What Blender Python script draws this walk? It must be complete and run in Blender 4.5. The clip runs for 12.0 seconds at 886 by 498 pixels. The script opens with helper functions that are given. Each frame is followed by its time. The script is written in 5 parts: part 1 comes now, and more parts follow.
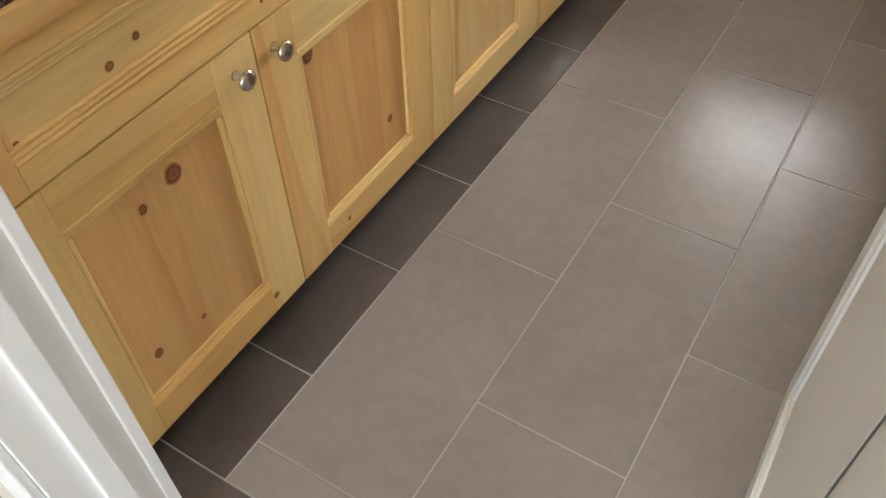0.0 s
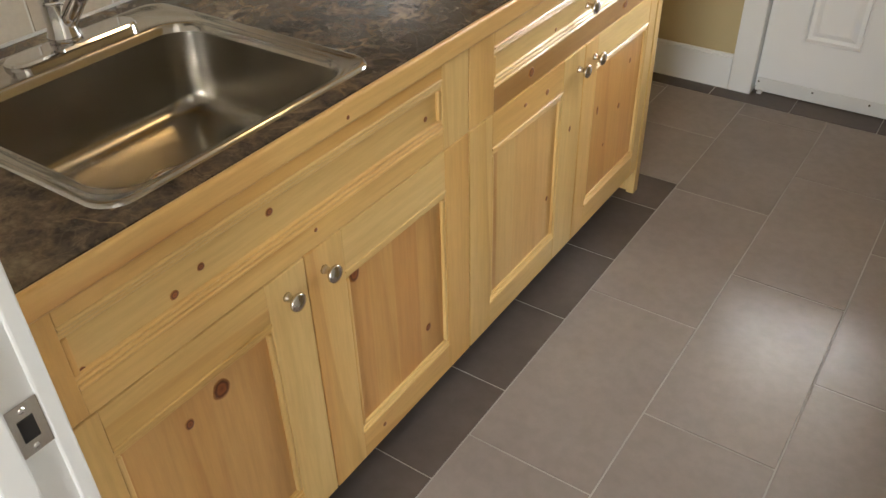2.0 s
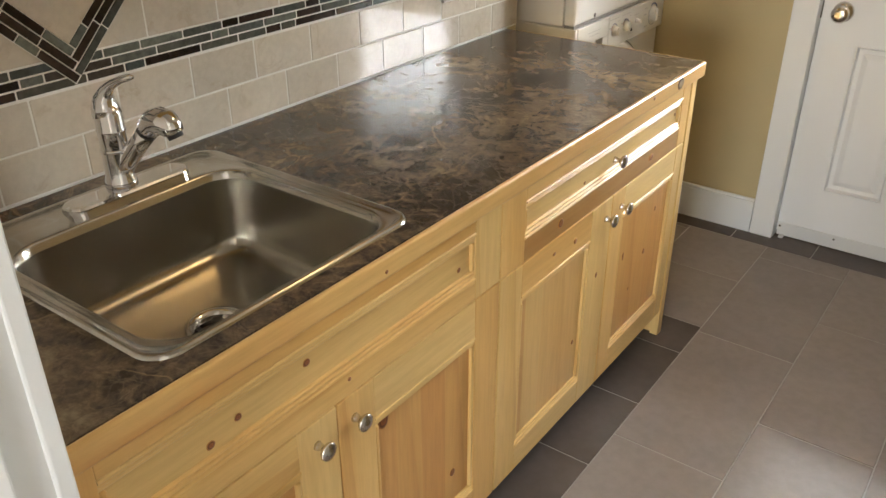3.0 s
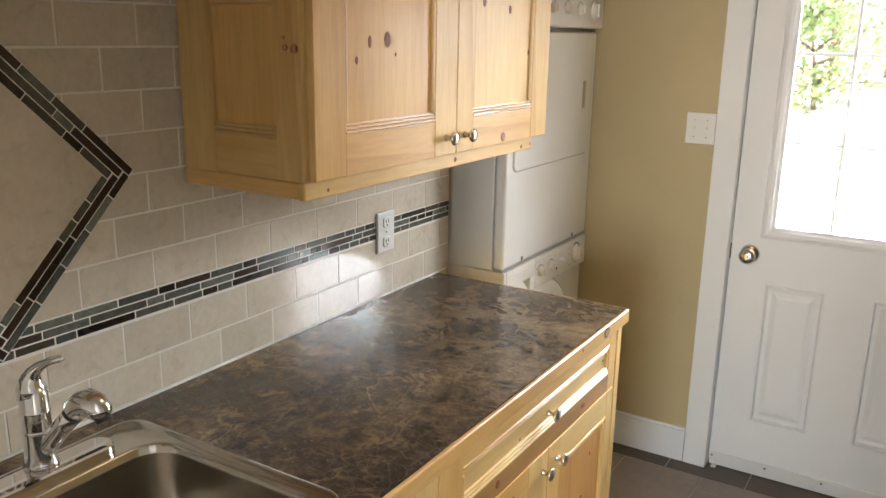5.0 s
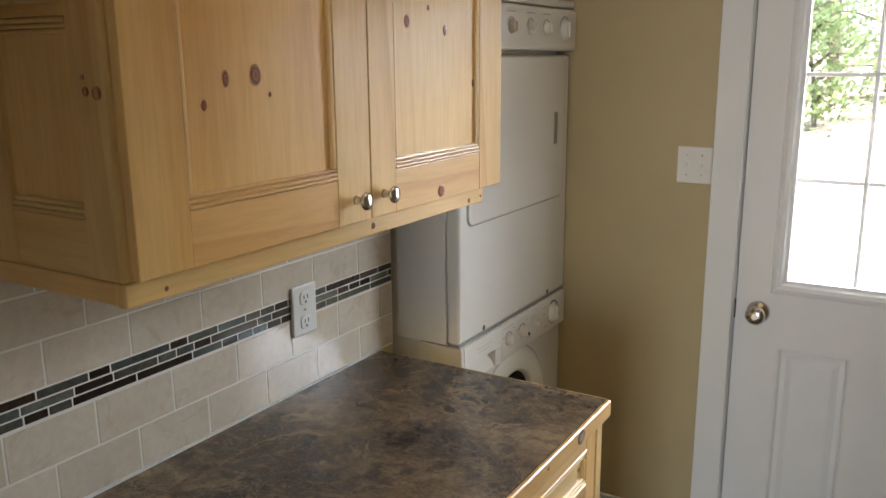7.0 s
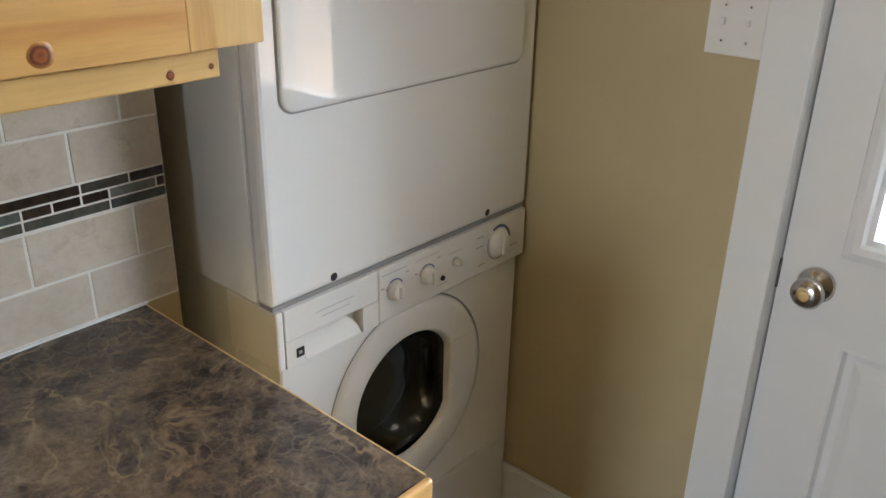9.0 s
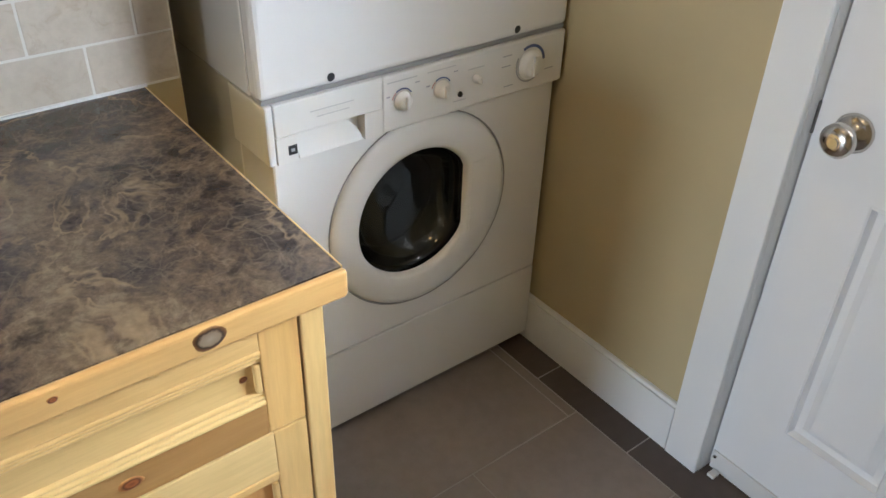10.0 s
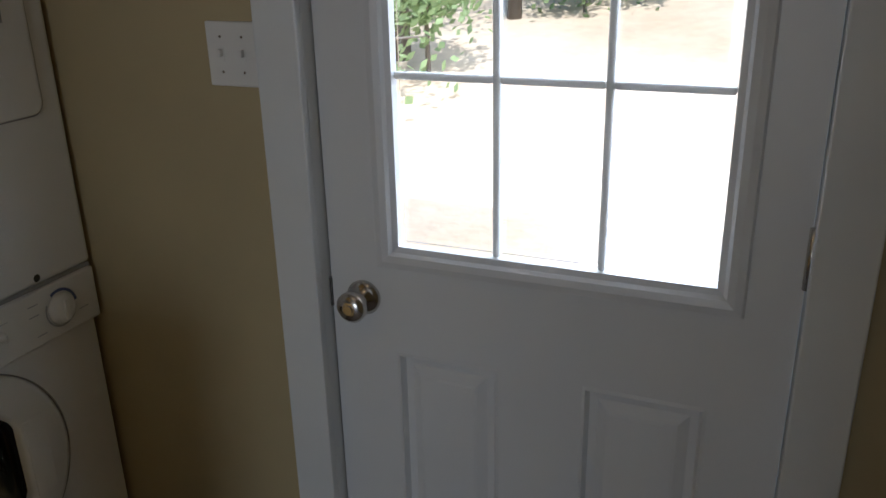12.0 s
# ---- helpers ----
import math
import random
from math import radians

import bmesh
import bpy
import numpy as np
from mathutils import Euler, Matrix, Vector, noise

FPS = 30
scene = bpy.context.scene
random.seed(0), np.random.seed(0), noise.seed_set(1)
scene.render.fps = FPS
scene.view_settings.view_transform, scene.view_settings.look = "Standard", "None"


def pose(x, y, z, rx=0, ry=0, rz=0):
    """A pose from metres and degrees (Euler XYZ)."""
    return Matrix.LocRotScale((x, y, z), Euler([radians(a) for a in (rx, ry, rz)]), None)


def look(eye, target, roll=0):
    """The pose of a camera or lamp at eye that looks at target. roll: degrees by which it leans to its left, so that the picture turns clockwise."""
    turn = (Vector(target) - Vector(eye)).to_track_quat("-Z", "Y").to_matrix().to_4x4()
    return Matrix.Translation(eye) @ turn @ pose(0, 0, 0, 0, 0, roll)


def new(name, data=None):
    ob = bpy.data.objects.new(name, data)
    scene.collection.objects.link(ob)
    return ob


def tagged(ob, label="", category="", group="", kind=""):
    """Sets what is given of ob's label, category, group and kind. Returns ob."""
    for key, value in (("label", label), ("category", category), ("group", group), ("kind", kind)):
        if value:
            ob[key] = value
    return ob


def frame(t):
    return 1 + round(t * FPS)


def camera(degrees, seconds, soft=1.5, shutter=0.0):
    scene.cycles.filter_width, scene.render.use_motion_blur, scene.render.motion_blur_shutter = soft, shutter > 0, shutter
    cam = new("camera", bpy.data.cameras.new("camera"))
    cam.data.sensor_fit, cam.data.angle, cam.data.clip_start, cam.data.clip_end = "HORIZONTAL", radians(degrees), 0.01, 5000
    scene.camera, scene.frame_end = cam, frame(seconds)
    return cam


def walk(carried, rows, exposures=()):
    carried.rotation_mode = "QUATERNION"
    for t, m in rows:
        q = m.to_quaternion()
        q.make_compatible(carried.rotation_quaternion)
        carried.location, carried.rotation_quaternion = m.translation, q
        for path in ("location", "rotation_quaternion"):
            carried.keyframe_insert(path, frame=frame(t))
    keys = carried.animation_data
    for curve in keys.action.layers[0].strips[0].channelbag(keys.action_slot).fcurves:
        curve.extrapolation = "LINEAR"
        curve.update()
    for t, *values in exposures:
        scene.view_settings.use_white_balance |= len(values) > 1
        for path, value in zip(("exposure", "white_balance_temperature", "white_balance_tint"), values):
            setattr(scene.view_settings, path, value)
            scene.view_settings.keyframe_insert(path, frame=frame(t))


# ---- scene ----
cam = camera(56.5, 12.0)
PATH = [
    (0, (0.144, 0.165, 1.337), (-0.576, 1.286, -0.154), -1.7),
    (0.5, (0.136, 0.168, 1.342), (-0.607, 1.314, -0.119), -2.1),
    (1, (0.133, 0.173, 1.371), (-0.666, 1.381, -0.009), -1.9),
    (1.5, (0.139, 0.174, 1.402), (-0.723, 1.444, 0.12), -1.8),
    (2, (0.129, 0.173, 1.43), (-0.799, 1.49, 0.245), -1.6),
    (2.5, (0.121, 0.168, 1.471), (-0.873, 1.537, 0.405), -0.9),
    (3, (0.106, 0.162, 1.502), (-0.939, 1.578, 0.552), -0.2),
    (3.5, (0.103, 0.157, 1.531), (-0.953, 1.635, 0.695), 0.7),
    (3.7, (0.104, 0.155, 1.548), (-0.952, 1.667, 0.774), 0.8),
    (5.3, (0.068, 0.197, 1.644), (-0.91, 1.876, 1.171), 0.4),
    (5.5, (0.058, 0.204, 1.648), (-0.875, 1.911, 1.182), 0.3),
    (6, (0.023, 0.26, 1.641), (-0.827, 2.01, 1.179), 1.1),
    (6.5, (0.007, 0.467, 1.64), (-0.945, 2.178, 1.232), 0.3),
    (6.7, (-0.012, 0.549, 1.643), (-0.996, 2.236, 1.214), -0.1),
    (8.3, (-0.116, 1.481, 1.603), (-1.251, 3.049, 1.097), 1.2),
    (8.5, (-0.12, 1.59, 1.583), (-1.268, 3.116, 0.988), 1.2),
    (9, (-0.112, 1.802, 1.534), (-1.313, 3.178, 0.72), 1.2),
    (9.5, (-0.016, 1.938, 1.496), (-1.358, 3.041, 0.505), 2.7),
    (10, (0.061, 1.989, 1.468), (-1.227, 3.01, 0.328), 1.9),
    (10.5, (0.096, 2.001, 1.452), (-1.054, 3.144, 0.28), 0.3),
    (11, (0.139, 2.005, 1.457), (-0.85, 3.305, 0.302), -1.2),
    (11.5, (0.162, 2.034, 1.488), (-0.659, 3.549, 0.472), -1.7),
    (12, (0.206, 2.032, 1.506), (-0.529, 3.75, 0.793), -1.3),
]
walk(cam, [(t, look(eye, target, roll)) for t, eye, target, roll in PATH],
     [(0, 2.15, 6650, 10), (2.0, 2.1, 6850, 10), (3.6, 2.2, 6800, 10), (5.3, 2.2, 6400, 10), (6.0, 1.8, 6250, 10), (6.5, 1.55, 6250, 10), (8.5, 1.6, 6250, 10), (9.0, 1.72, 5950, 10), (9.8, 2.15, 5700, 10), (11.2, 2.2, 5600, 10), (11.6, 1.75, 5600, 10), (12, 0.2, 5600, 10)])

# world, sun and large lights
world = bpy.data.worlds.new("sky")
scene.world = world
world.use_nodes = True
wn = world.node_tree
sky = wn.nodes.new("ShaderNodeTexSky")
sky.sky_type = "NISHITA"
sky.sun_disc = False
sky.sun_elevation, sky.sun_rotation = radians(55), radians(150)
bgn = wn.nodes["Background"]
wn.links.new(sky.outputs[0], bgn.inputs[0])
bgn.inputs[1].default_value = 0.15

sun_data = bpy.data.lights.new("sun", "SUN")
sun_data.energy, sun_data.angle, sun_data.color = 5.0, radians(0.5), (1.0, 0.95, 0.86)
sun = new("sun", sun_data)
sun.matrix_world = look((6, 4, 12), (2, 12, 0))

hall_data = bpy.data.lights.new("hall_window_light", "AREA")
hall_data.shape, hall_data.size, hall_data.size_y = "RECTANGLE", 1.15, 1.3
hall_data.energy, hall_data.color = 21.0, (0.93, 0.97, 1.0)
hall_light = new("hall_window_light", hall_data)
hall_light.matrix_world = look((0.28, -2.56, 1.10), (0.05, 2.0, 0.9))

# unseen lamp added over the yard to boost the sky through the glazed door
sky_fill_data = bpy.data.lights.new("sky_fill_lamp", "AREA")
sky_fill_data.shape, sky_fill_data.size, sky_fill_data.size_y = "RECTANGLE", 7.5, 3.2
sky_fill_data.energy, sky_fill_data.color = 930.0, (0.90, 0.96, 1.0)
sky_fill = new("sky_fill_lamp", sky_fill_data)
sky_fill.matrix_world = look((1.9, 8.0, 3.95), (-0.3, 2.6, 1.2))

# plan
WALL = -1.297          # plaster face of the tiled wall
TILE = -1.293          # face of the tiles
FRONT = -0.648         # face of the base cabinet doors
DOORWALL = 3.246       # inner face of the wall with the outside door
ENTRY0, ENTRY1 = 0.29, 0.42   # the wall with the entry doorway
EAST = 0.66
CEIL = 2.42
CTOP = 0.876           # top of the counter


# ---- materials ----
def material(name):
    m = bpy.data.materials.new(name)
    m.use_nodes = True
    nt = m.node_tree
    return m, nt, nt.nodes["Principled BSDF"]


def node(nt, kind, **inputs):
    n = nt.nodes.new(kind)
    for k, v in inputs.items():
        n.inputs[k.replace("_", " ")].default_value = v
    return n


def ramp(nt, fac, stops):
    r = nt.nodes.new("ShaderNodeValToRGB")
    e = r.color_ramp.elements
    e[0].position, e[0].color = stops[0][0], (*stops[0][1], 1)
    e[1].position, e[1].color = stops[-1][0], (*stops[-1][1], 1)
    for p, c in stops[1:-1]:
        e.new(p).color = (*c, 1)
    nt.links.new(fac, r.inputs[0])
    return r.outputs[0]


def mix(nt, fac, a, b, mode="MIX"):
    n = nt.nodes.new("ShaderNodeMix")
    n.data_type, n.blend_type = "RGBA", mode
    for socket, v in ((n.inputs[0], fac), (n.inputs[6], a), (n.inputs[7], b)):
        if hasattr(v, "links"):
            nt.links.new(v, socket)
        elif isinstance(v, (int, float)):
            socket.default_value = v
        else:
            socket.default_value = (*v, 1)
    return n.outputs[2]


def coords(nt, scale=(1, 1, 1), shuffle=0.0):
    """Object coordinates, scaled, moved by a random amount for each object."""
    tc = nt.nodes.new("ShaderNodeTexCoord")
    mp = nt.nodes.new("ShaderNodeMapping")
    mp.inputs["Scale"].default_value = scale
    nt.links.new(tc.outputs["Object"], mp.inputs[0])
    if shuffle:
        info = nt.nodes.new("ShaderNodeObjectInfo")
        mul = nt.nodes.new("ShaderNodeVectorMath")
        mul.operation = "SCALE"
        mul.inputs[0].default_value = (3.1 * shuffle, 5.3 * shuffle, 7.7 * shuffle)
        nt.links.new(info.outputs["Random"], mul.inputs["Scale"])
        nt.links.new(mul.outputs[0], mp.inputs["Location"])
    return mp.outputs[0]


def noise_tex(nt, vec, scale, detail=4, rough=0.55, dist=0.0):
    n = node(nt, "ShaderNodeTexNoise", Scale=scale, Detail=detail, Roughness=rough, Distortion=dist)
    nt.links.new(vec, n.inputs["Vector"])
    return n.outputs[0]


def bump(nt, bsdf, height, strength=0.2, distance=0.002):
    b = node(nt, "ShaderNodeBump", Strength=strength, Distance=distance)
    nt.links.new(height, b.inputs["Height"])
    nt.links.new(b.outputs[0], bsdf.inputs["Normal"])


def setting(bsdf, rough=0.5, metal=0.0, coat=0.0, color=None, spec=0.5):
    bsdf.inputs["Roughness"].default_value = rough
    bsdf.inputs["Metallic"].default_value = metal
    bsdf.inputs["Coat Weight"].default_value = coat
    bsdf.inputs["Coat Roughness"].default_value = 0.15
    bsdf.inputs["Specular IOR Level"].default_value = spec
    if color:
        bsdf.inputs["Base Color"].default_value = (*color, 1)


def plain(name, color, rough=0.5, metal=0.0, coat=0.0, vary=0.06, grain=40.0, relief=0.05):
    """A painted or moulded surface with faint mottling and fine relief."""
    m, nt, b = material(name)
    setting(b, rough, metal, coat)
    v = coords(nt, shuffle=0.3)
    big = noise_tex(nt, v, 2.3, 3)
    dark = tuple(c * (1 - 2 * vary) for c in color)
    nt.links.new(ramp(nt, big, [(0.3, dark), (0.7, color)]), b.inputs["Base Color"])
    bump(nt, b, noise_tex(nt, v, grain * 10, 2), relief, 0.001)
    return m


def pine(name, along, tone=1.0, boards=0.0, heart=0.15, plainness=0.62):
    """Clear-coated knotty pine, grain along the axis given; boards: width of glued strips; heart: share of red heartwood."""
    m, nt, b = material(name)
    setting(b, 0.30, coat=0.2)
    sc = {"x": (1.0, 14, 14), "y": (14, 1.0, 14), "z": (14, 14, 1.0)}[along]
    v = coords(nt, sc, 1.0)
    rings = node(nt, "ShaderNodeTexWave", Scale=0.24, Distortion=13.0, Detail=3.0)
    rings.inputs["Detail Scale"].default_value = 0.45
    rings.inputs["Detail Roughness"].default_value = 0.6
    rings.bands_direction = "DIAGONAL"
    rings.wave_profile = "SAW"
    nt.links.new(v, rings.inputs["Vector"])
    fine = noise_tex(nt, v, 7.0, 6, 0.65)
    broad = noise_tex(nt, coords(nt, tuple(s * 0.22 for s in sc), 1.0), 1.3, 3)
    light = tuple(c * tone for c in (0.74, 0.515, 0.215))
    mid = tuple(c * tone for c in (0.655, 0.41, 0.140))
    deep = tuple(c * tone for c in (0.48, 0.23, 0.062))
    c1 = ramp(nt, rings.outputs[1], [(0.0, light), (0.55, light), (0.86, mid), (0.97, deep), (1.0, mid)])
    c2 = ramp(nt, broad, [(0.32, mid), (0.58, light)])
    c = mix(nt, plainness, c1, c2)
    streak = noise_tex(nt, coords(nt, tuple(s * 0.5 for s in sc), 2.3), 0.9, 4, 0.55, 0.6)
    c = mix(nt, ramp(nt, streak, [(0.66 - 0.42 * heart, (0, 0, 0)), (0.80 - 0.42 * heart, (0.75,) * 3)]), c, tuple(k * tone for k in (0.56, 0.265, 0.075)))
    c = mix(nt, 0.22, c, ramp(nt, fine, [(0.35, (0.50, 0.40, 0.30)), (0.60, (1, 1, 1))]), "MULTIPLY")
    info = nt.nodes.new("ShaderNodeObjectInfo")
    c = mix(nt, 0.45, c, ramp(nt, info.outputs["Random"], [(0.0, (1.0, 1.03, 1.06)), (0.45, (1, 1, 1)), (0.70, (1.0, 0.88, 0.72)), (1.0, (0.92, 0.68, 0.46))]), "MULTIPLY")
    if boards:
        tc = nt.nodes.new("ShaderNodeTexCoord")
        sep = nt.nodes.new("ShaderNodeSeparateXYZ")
        nt.links.new(tc.outputs["Object"], sep.inputs[0])
        div = node(nt, "ShaderNodeMath")
        div.operation = "DIVIDE"
        nt.links.new(sep.outputs["Y"], div.inputs[0])
        div.inputs[1].default_value = boards
        fl = nt.nodes.new("ShaderNodeMath")
        fl.operation = "FLOOR"
        nt.links.new(div.outputs[0], fl.inputs[0])
        wh = nt.nodes.new("ShaderNodeTexWhiteNoise")
        wh.noise_dimensions = "1D"
        nt.links.new(fl.outputs[0], wh.inputs["W"])
        c = mix(nt, 0.8, c, ramp(nt, wh.outputs["Value"], [(0.0, (1, 0.92, 0.86)), (0.5, (0.98, 0.80, 0.70)), (1.0, (0.88, 0.62, 0.48))]), "MULTIPLY")
    nt.links.new(c, b.inputs["Base Color"])
    bump(nt, b, fine, 0.08, 0.001)
    return m


def marble_laminate():
    """Brown marbled laminate: tan and near-black zones, dark clasts and wandering pale veins."""
    m, nt, b = material("brown_marble_laminate")
    setting(b, 0.16, coat=0.1)
    v = coords(nt)
    warp = node(nt, "ShaderNodeTexNoise", Scale=7.0, Detail=5.0)
    nt.links.new(v, warp.inputs["Vector"])

    def bent(amount):
        add = nt.nodes.new("ShaderNodeVectorMath")
        add.operation = "MULTIPLY_ADD"
        nt.links.new(warp.outputs[1], add.inputs[0])
        add.inputs[1].default_value = (amount,) * 3
        nt.links.new(v, add.inputs[2])
        return add.outputs[0]
    zones = noise_tex(nt, bent(0.12), 3.3, 4, 0.5, 0.3)
    mottle = noise_tex(nt, v, 24.0, 8, 0.72, 0.5)
    base = ramp(nt, mix(nt, 0.48, zones, mottle), [(0.40, (0.046, 0.037, 0.034)), (0.47, (0.088, 0.066, 0.052)), (0.53, (0.150, 0.110, 0.074)), (0.62, (0.235, 0.180, 0.115))])
    clasts = noise_tex(nt, bent(0.10), 19.0, 3, 0.5)
    dark = mix(nt, 1.0, ramp(nt, clasts, [(0.35, (0.8,) * 3), (0.42, (0, 0, 0))]), ramp(nt, zones, [(0.40, (1, 1, 1)), (0.62, (0.35,) * 3)]), "MULTIPLY")
    base = mix(nt, dark, base, (0.026, 0.020, 0.019))
    base = mix(nt, 0.55, base, ramp(nt, noise_tex(nt, v, 110.0, 4, 0.65), [(0.33, (0.50, 0.48, 0.46)), (0.66, (1.25, 1.2, 1.15))]), "MULTIPLY")
    # veins wander where a smooth field crosses its middle value
    for scale, width, tint, amount in ((4.5, 0.012, (0.40, 0.28, 0.155), 0.50), (10.0, 0.015, (0.33, 0.25, 0.165), 0.32), (22.0, 0.020, (0.28, 0.22, 0.155), 0.22)):
        field = noise_tex(nt, bent(0.12), scale, 4, 0.6, 0.8)
        line = ramp(nt, field, [(0.5 - width * 2, (0, 0, 0)), (0.5, (1, 1, 1)), (0.5 + width * 2, (0, 0, 0))])
        gate = ramp(nt, noise_tex(nt, v, 5.0 + scale * 0.7, 4), [(0.42, (0, 0, 0)), (0.60, (amount,) * 3)])
        base = mix(nt, mix(nt, 1.0, line, gate, "MULTIPLY"), base, tint)
    # a fine pale net shows in the darkest zones
    net = node(nt, "ShaderNodeTexVoronoi", Scale=30.0)
    net.feature = "DISTANCE_TO_EDGE"
    nt.links.new(bent(0.09), net.inputs["Vector"])
    thread = mix(nt, 1.0, ramp(nt, net.outputs[0], [(0.0, (1, 1, 1)), (0.022, (0.4,) * 3), (0.06, (0, 0, 0))]), ramp(nt, zones, [(0.40, (0.34,) * 3), (0.50, (0.0,) * 3)]), "MULTIPLY")
    base = mix(nt, thread, base, (0.27, 0.21, 0.15))
    nt.links.new(base, b.inputs["Base Color"])
    bump(nt, b, mottle, 0.02, 0.0004)
    return m


def ceramic(name, a, bb, rough, scale=6.0, spots=None, spread=0.12, spec=0.5):
    """Glazed tile, clouded, with a tone of its own for each piece."""
    m, nt, b = material(name)
    setting(b, rough, spec=spec)
    v = coords(nt, shuffle=1.0)
    cloud = noise_tex(nt, v, scale, 5, 0.5)
    c = ramp(nt, cloud, [(0.2, a), (0.8, bb)])
    c = mix(nt, 0.25, c, ramp(nt, noise_tex(nt, v, scale * 9, 3, 0.6), [(0.35, (0.72, 0.70, 0.68)), (0.62, (1, 1, 1))]), "MULTIPLY")
    if spots:
        c = mix(nt, ramp(nt, noise_tex(nt, v, scale * 2.3, 4, 0.7, 1.0), [(0.56, (0, 0, 0)), (0.68, (0.55,) * 3)]), c, spots)
    info = nt.nodes.new("ShaderNodeObjectInfo")
    lo = (1 - spread,) * 3
    c = mix(nt, 1.0, c, ramp(nt, info.outputs["Random"], [(0, lo), (1, (1, 1, 1))]), "MULTIPLY")
    nt.links.new(c, b.inputs["Base Color"])
    soft = noise_tex(nt, v, scale * 0.8, 2, 0.4)
    nt.links.new(ramp(nt, soft, [(0.2, (rough * 0.88,) * 3), (0.8, (min(1, rough * 1.12),) * 3)]), b.inputs["Roughness"])
    bump(nt, b, noise_tex(nt, v, 30, 3), 0.05, 0.001)
    return m


def mosaic(name):
    """Slate and glass strips in black, brown, grey-green and blue-grey."""
    m, nt, b = material(name)
    setting(b, 0.18)
    info = nt.nodes.new("ShaderNodeObjectInfo")
    c = ramp(nt, info.outputs["Random"], [(0.0, (0.018, 0.013, 0.012)), (0.28, (0.05, 0.033, 0.026)), (0.5, (0.11, 0.11, 0.09)), (0.72, (0.07, 0.085, 0.085)), (1.0, (0.22, 0.235, 0.195))])
    v = coords(nt, shuffle=1.0)
    c = mix(nt, 0.6, c, ramp(nt, noise_tex(nt, v, 60, 4, 0.6), [(0.3, (0.4, 0.38, 0.36)), (0.7, (1.2, 1.15, 1.1))]), "MULTIPLY")
    nt.links.new(c, b.inputs["Base Color"])
    return m


def metal(name, color, rough, brushed=0.0):
    m, nt, b = material(name)
    setting(b, rough, 1.0, color=color)
    v = coords(nt, (30, 30, 30))
    n = noise_tex(nt, v, 1.2, 3)
    nt.links.new(ramp(nt, n, [(0.3, (rough * 0.9,) * 3), (0.7, (rough * 1.15,) * 3)]), b.inputs["Roughness"])
    if brushed:
        bump(nt, b, n, brushed, 0.0004)
    return m


def stained_steel():
    """Brushed steel, dulled a little in broad patches by dried water."""
    m, nt, b = material("brushed_stainless_steel")
    setting(b, 0.23, 1.0)
    v = coords(nt)
    marks = noise_tex(nt, v, 6.0, 3, 0.5, 0.4)
    nt.links.new(ramp(nt, marks, [(0.3, (0.45, 0.425, 0.375)), (0.7, (0.52, 0.49, 0.44))]), b.inputs["Base Color"])
    nt.links.new(ramp(nt, marks, [(0.3, (0.21,) * 3), (0.7, (0.25,) * 3)]), b.inputs["Roughness"])
    return m


def knot_wood(name, stops):
    m, nt, b = material(name)
    setting(b, 0.4)
    tc = nt.nodes.new("ShaderNodeTexCoord")
    gr = nt.nodes.new("ShaderNodeVectorMath")
    gr.operation = "LENGTH"
    mp = nt.nodes.new("ShaderNodeMapping")
    mp.inputs["Location"].default_value = (0, -0.5, -0.5)
    mp.inputs["Scale"].default_value = (0, 1, 1)
    nt.links.new(tc.outputs["Generated"], mp.inputs[0])
    nt.links.new(mp.outputs[0], gr.inputs[0])
    add = nt.nodes.new("ShaderNodeMath")
    add.operation = "MULTIPLY_ADD"
    nt.links.new(noise_tex(nt, coords(nt, shuffle=1.0), 120, 3), add.inputs[0])
    add.inputs[1].default_value = 0.16
    nt.links.new(gr.outputs["Value"], add.inputs[2])
    c = ramp(nt, add.outputs[0], stops)
    nt.links.new(c, b.inputs["Base Color"])
    return m


def glass(name, tint=(1, 1, 1)):
    m, nt, b = material(name)
    setting(b, 0.02, color=tint)
    b.inputs["Transmission Weight"].default_value = 1.0
    b.inputs["IOR"].default_value = 1.45
    return m


PINE_V = pine("pine_grain_upright", "z")
PINE_H = pine("pine_grain_level", "y")
PINE_X = pine("pine_grain_cross", "x")
PINE_PANEL = pine("pine_panel_boards", "z", 0.90, 0.075, plainness=0.75)
PINE_PALE = pine("pale_pine_panel_boards", "z", 1.08, heart=0.0, plainness=0.85)
PINE_HPANEL = pine("pine_drawer_panel", "y", 0.96)
PINE_HEART = pine("red_heart_pine", "y", 0.66, heart=1.0)
PINE_EDGE = pine("pine_edging", "y", 0.97, heart=0.45)
KNOT = knot_wood("pine_knot", [(0.05, (0.15, 0.043, 0.015)), (0.28, (0.30, 0.095, 0.028)), (0.40, (0.10, 0.028, 0.010)), (0.52, (0.42, 0.18, 0.052)), (0.64, (0.66, 0.39, 0.13))])
DEAD_KNOT = knot_wood("dead_pine_knot", [(0.05, (0.36, 0.29, 0.21)), (0.36, (0.26, 0.19, 0.12)), (0.44, (0.03, 0.014, 0.008)), (0.54, (0.20, 0.09, 0.03)), (0.66, (0.62, 0.38, 0.14))])
LAMINATE = marble_laminate()
FLOOR_TILE = ceramic("taupe_floor_tile", (0.250, 0.212, 0.192), (0.300, 0.262, 0.242), 0.24, 3.5, spread=0.10, spec=0.12)
BORDER_TILE = ceramic("dark_brown_border_tile", (0.085, 0.068, 0.060), (0.125, 0.103, 0.092), 0.235, 4.0, spread=0.15, spec=0.20)
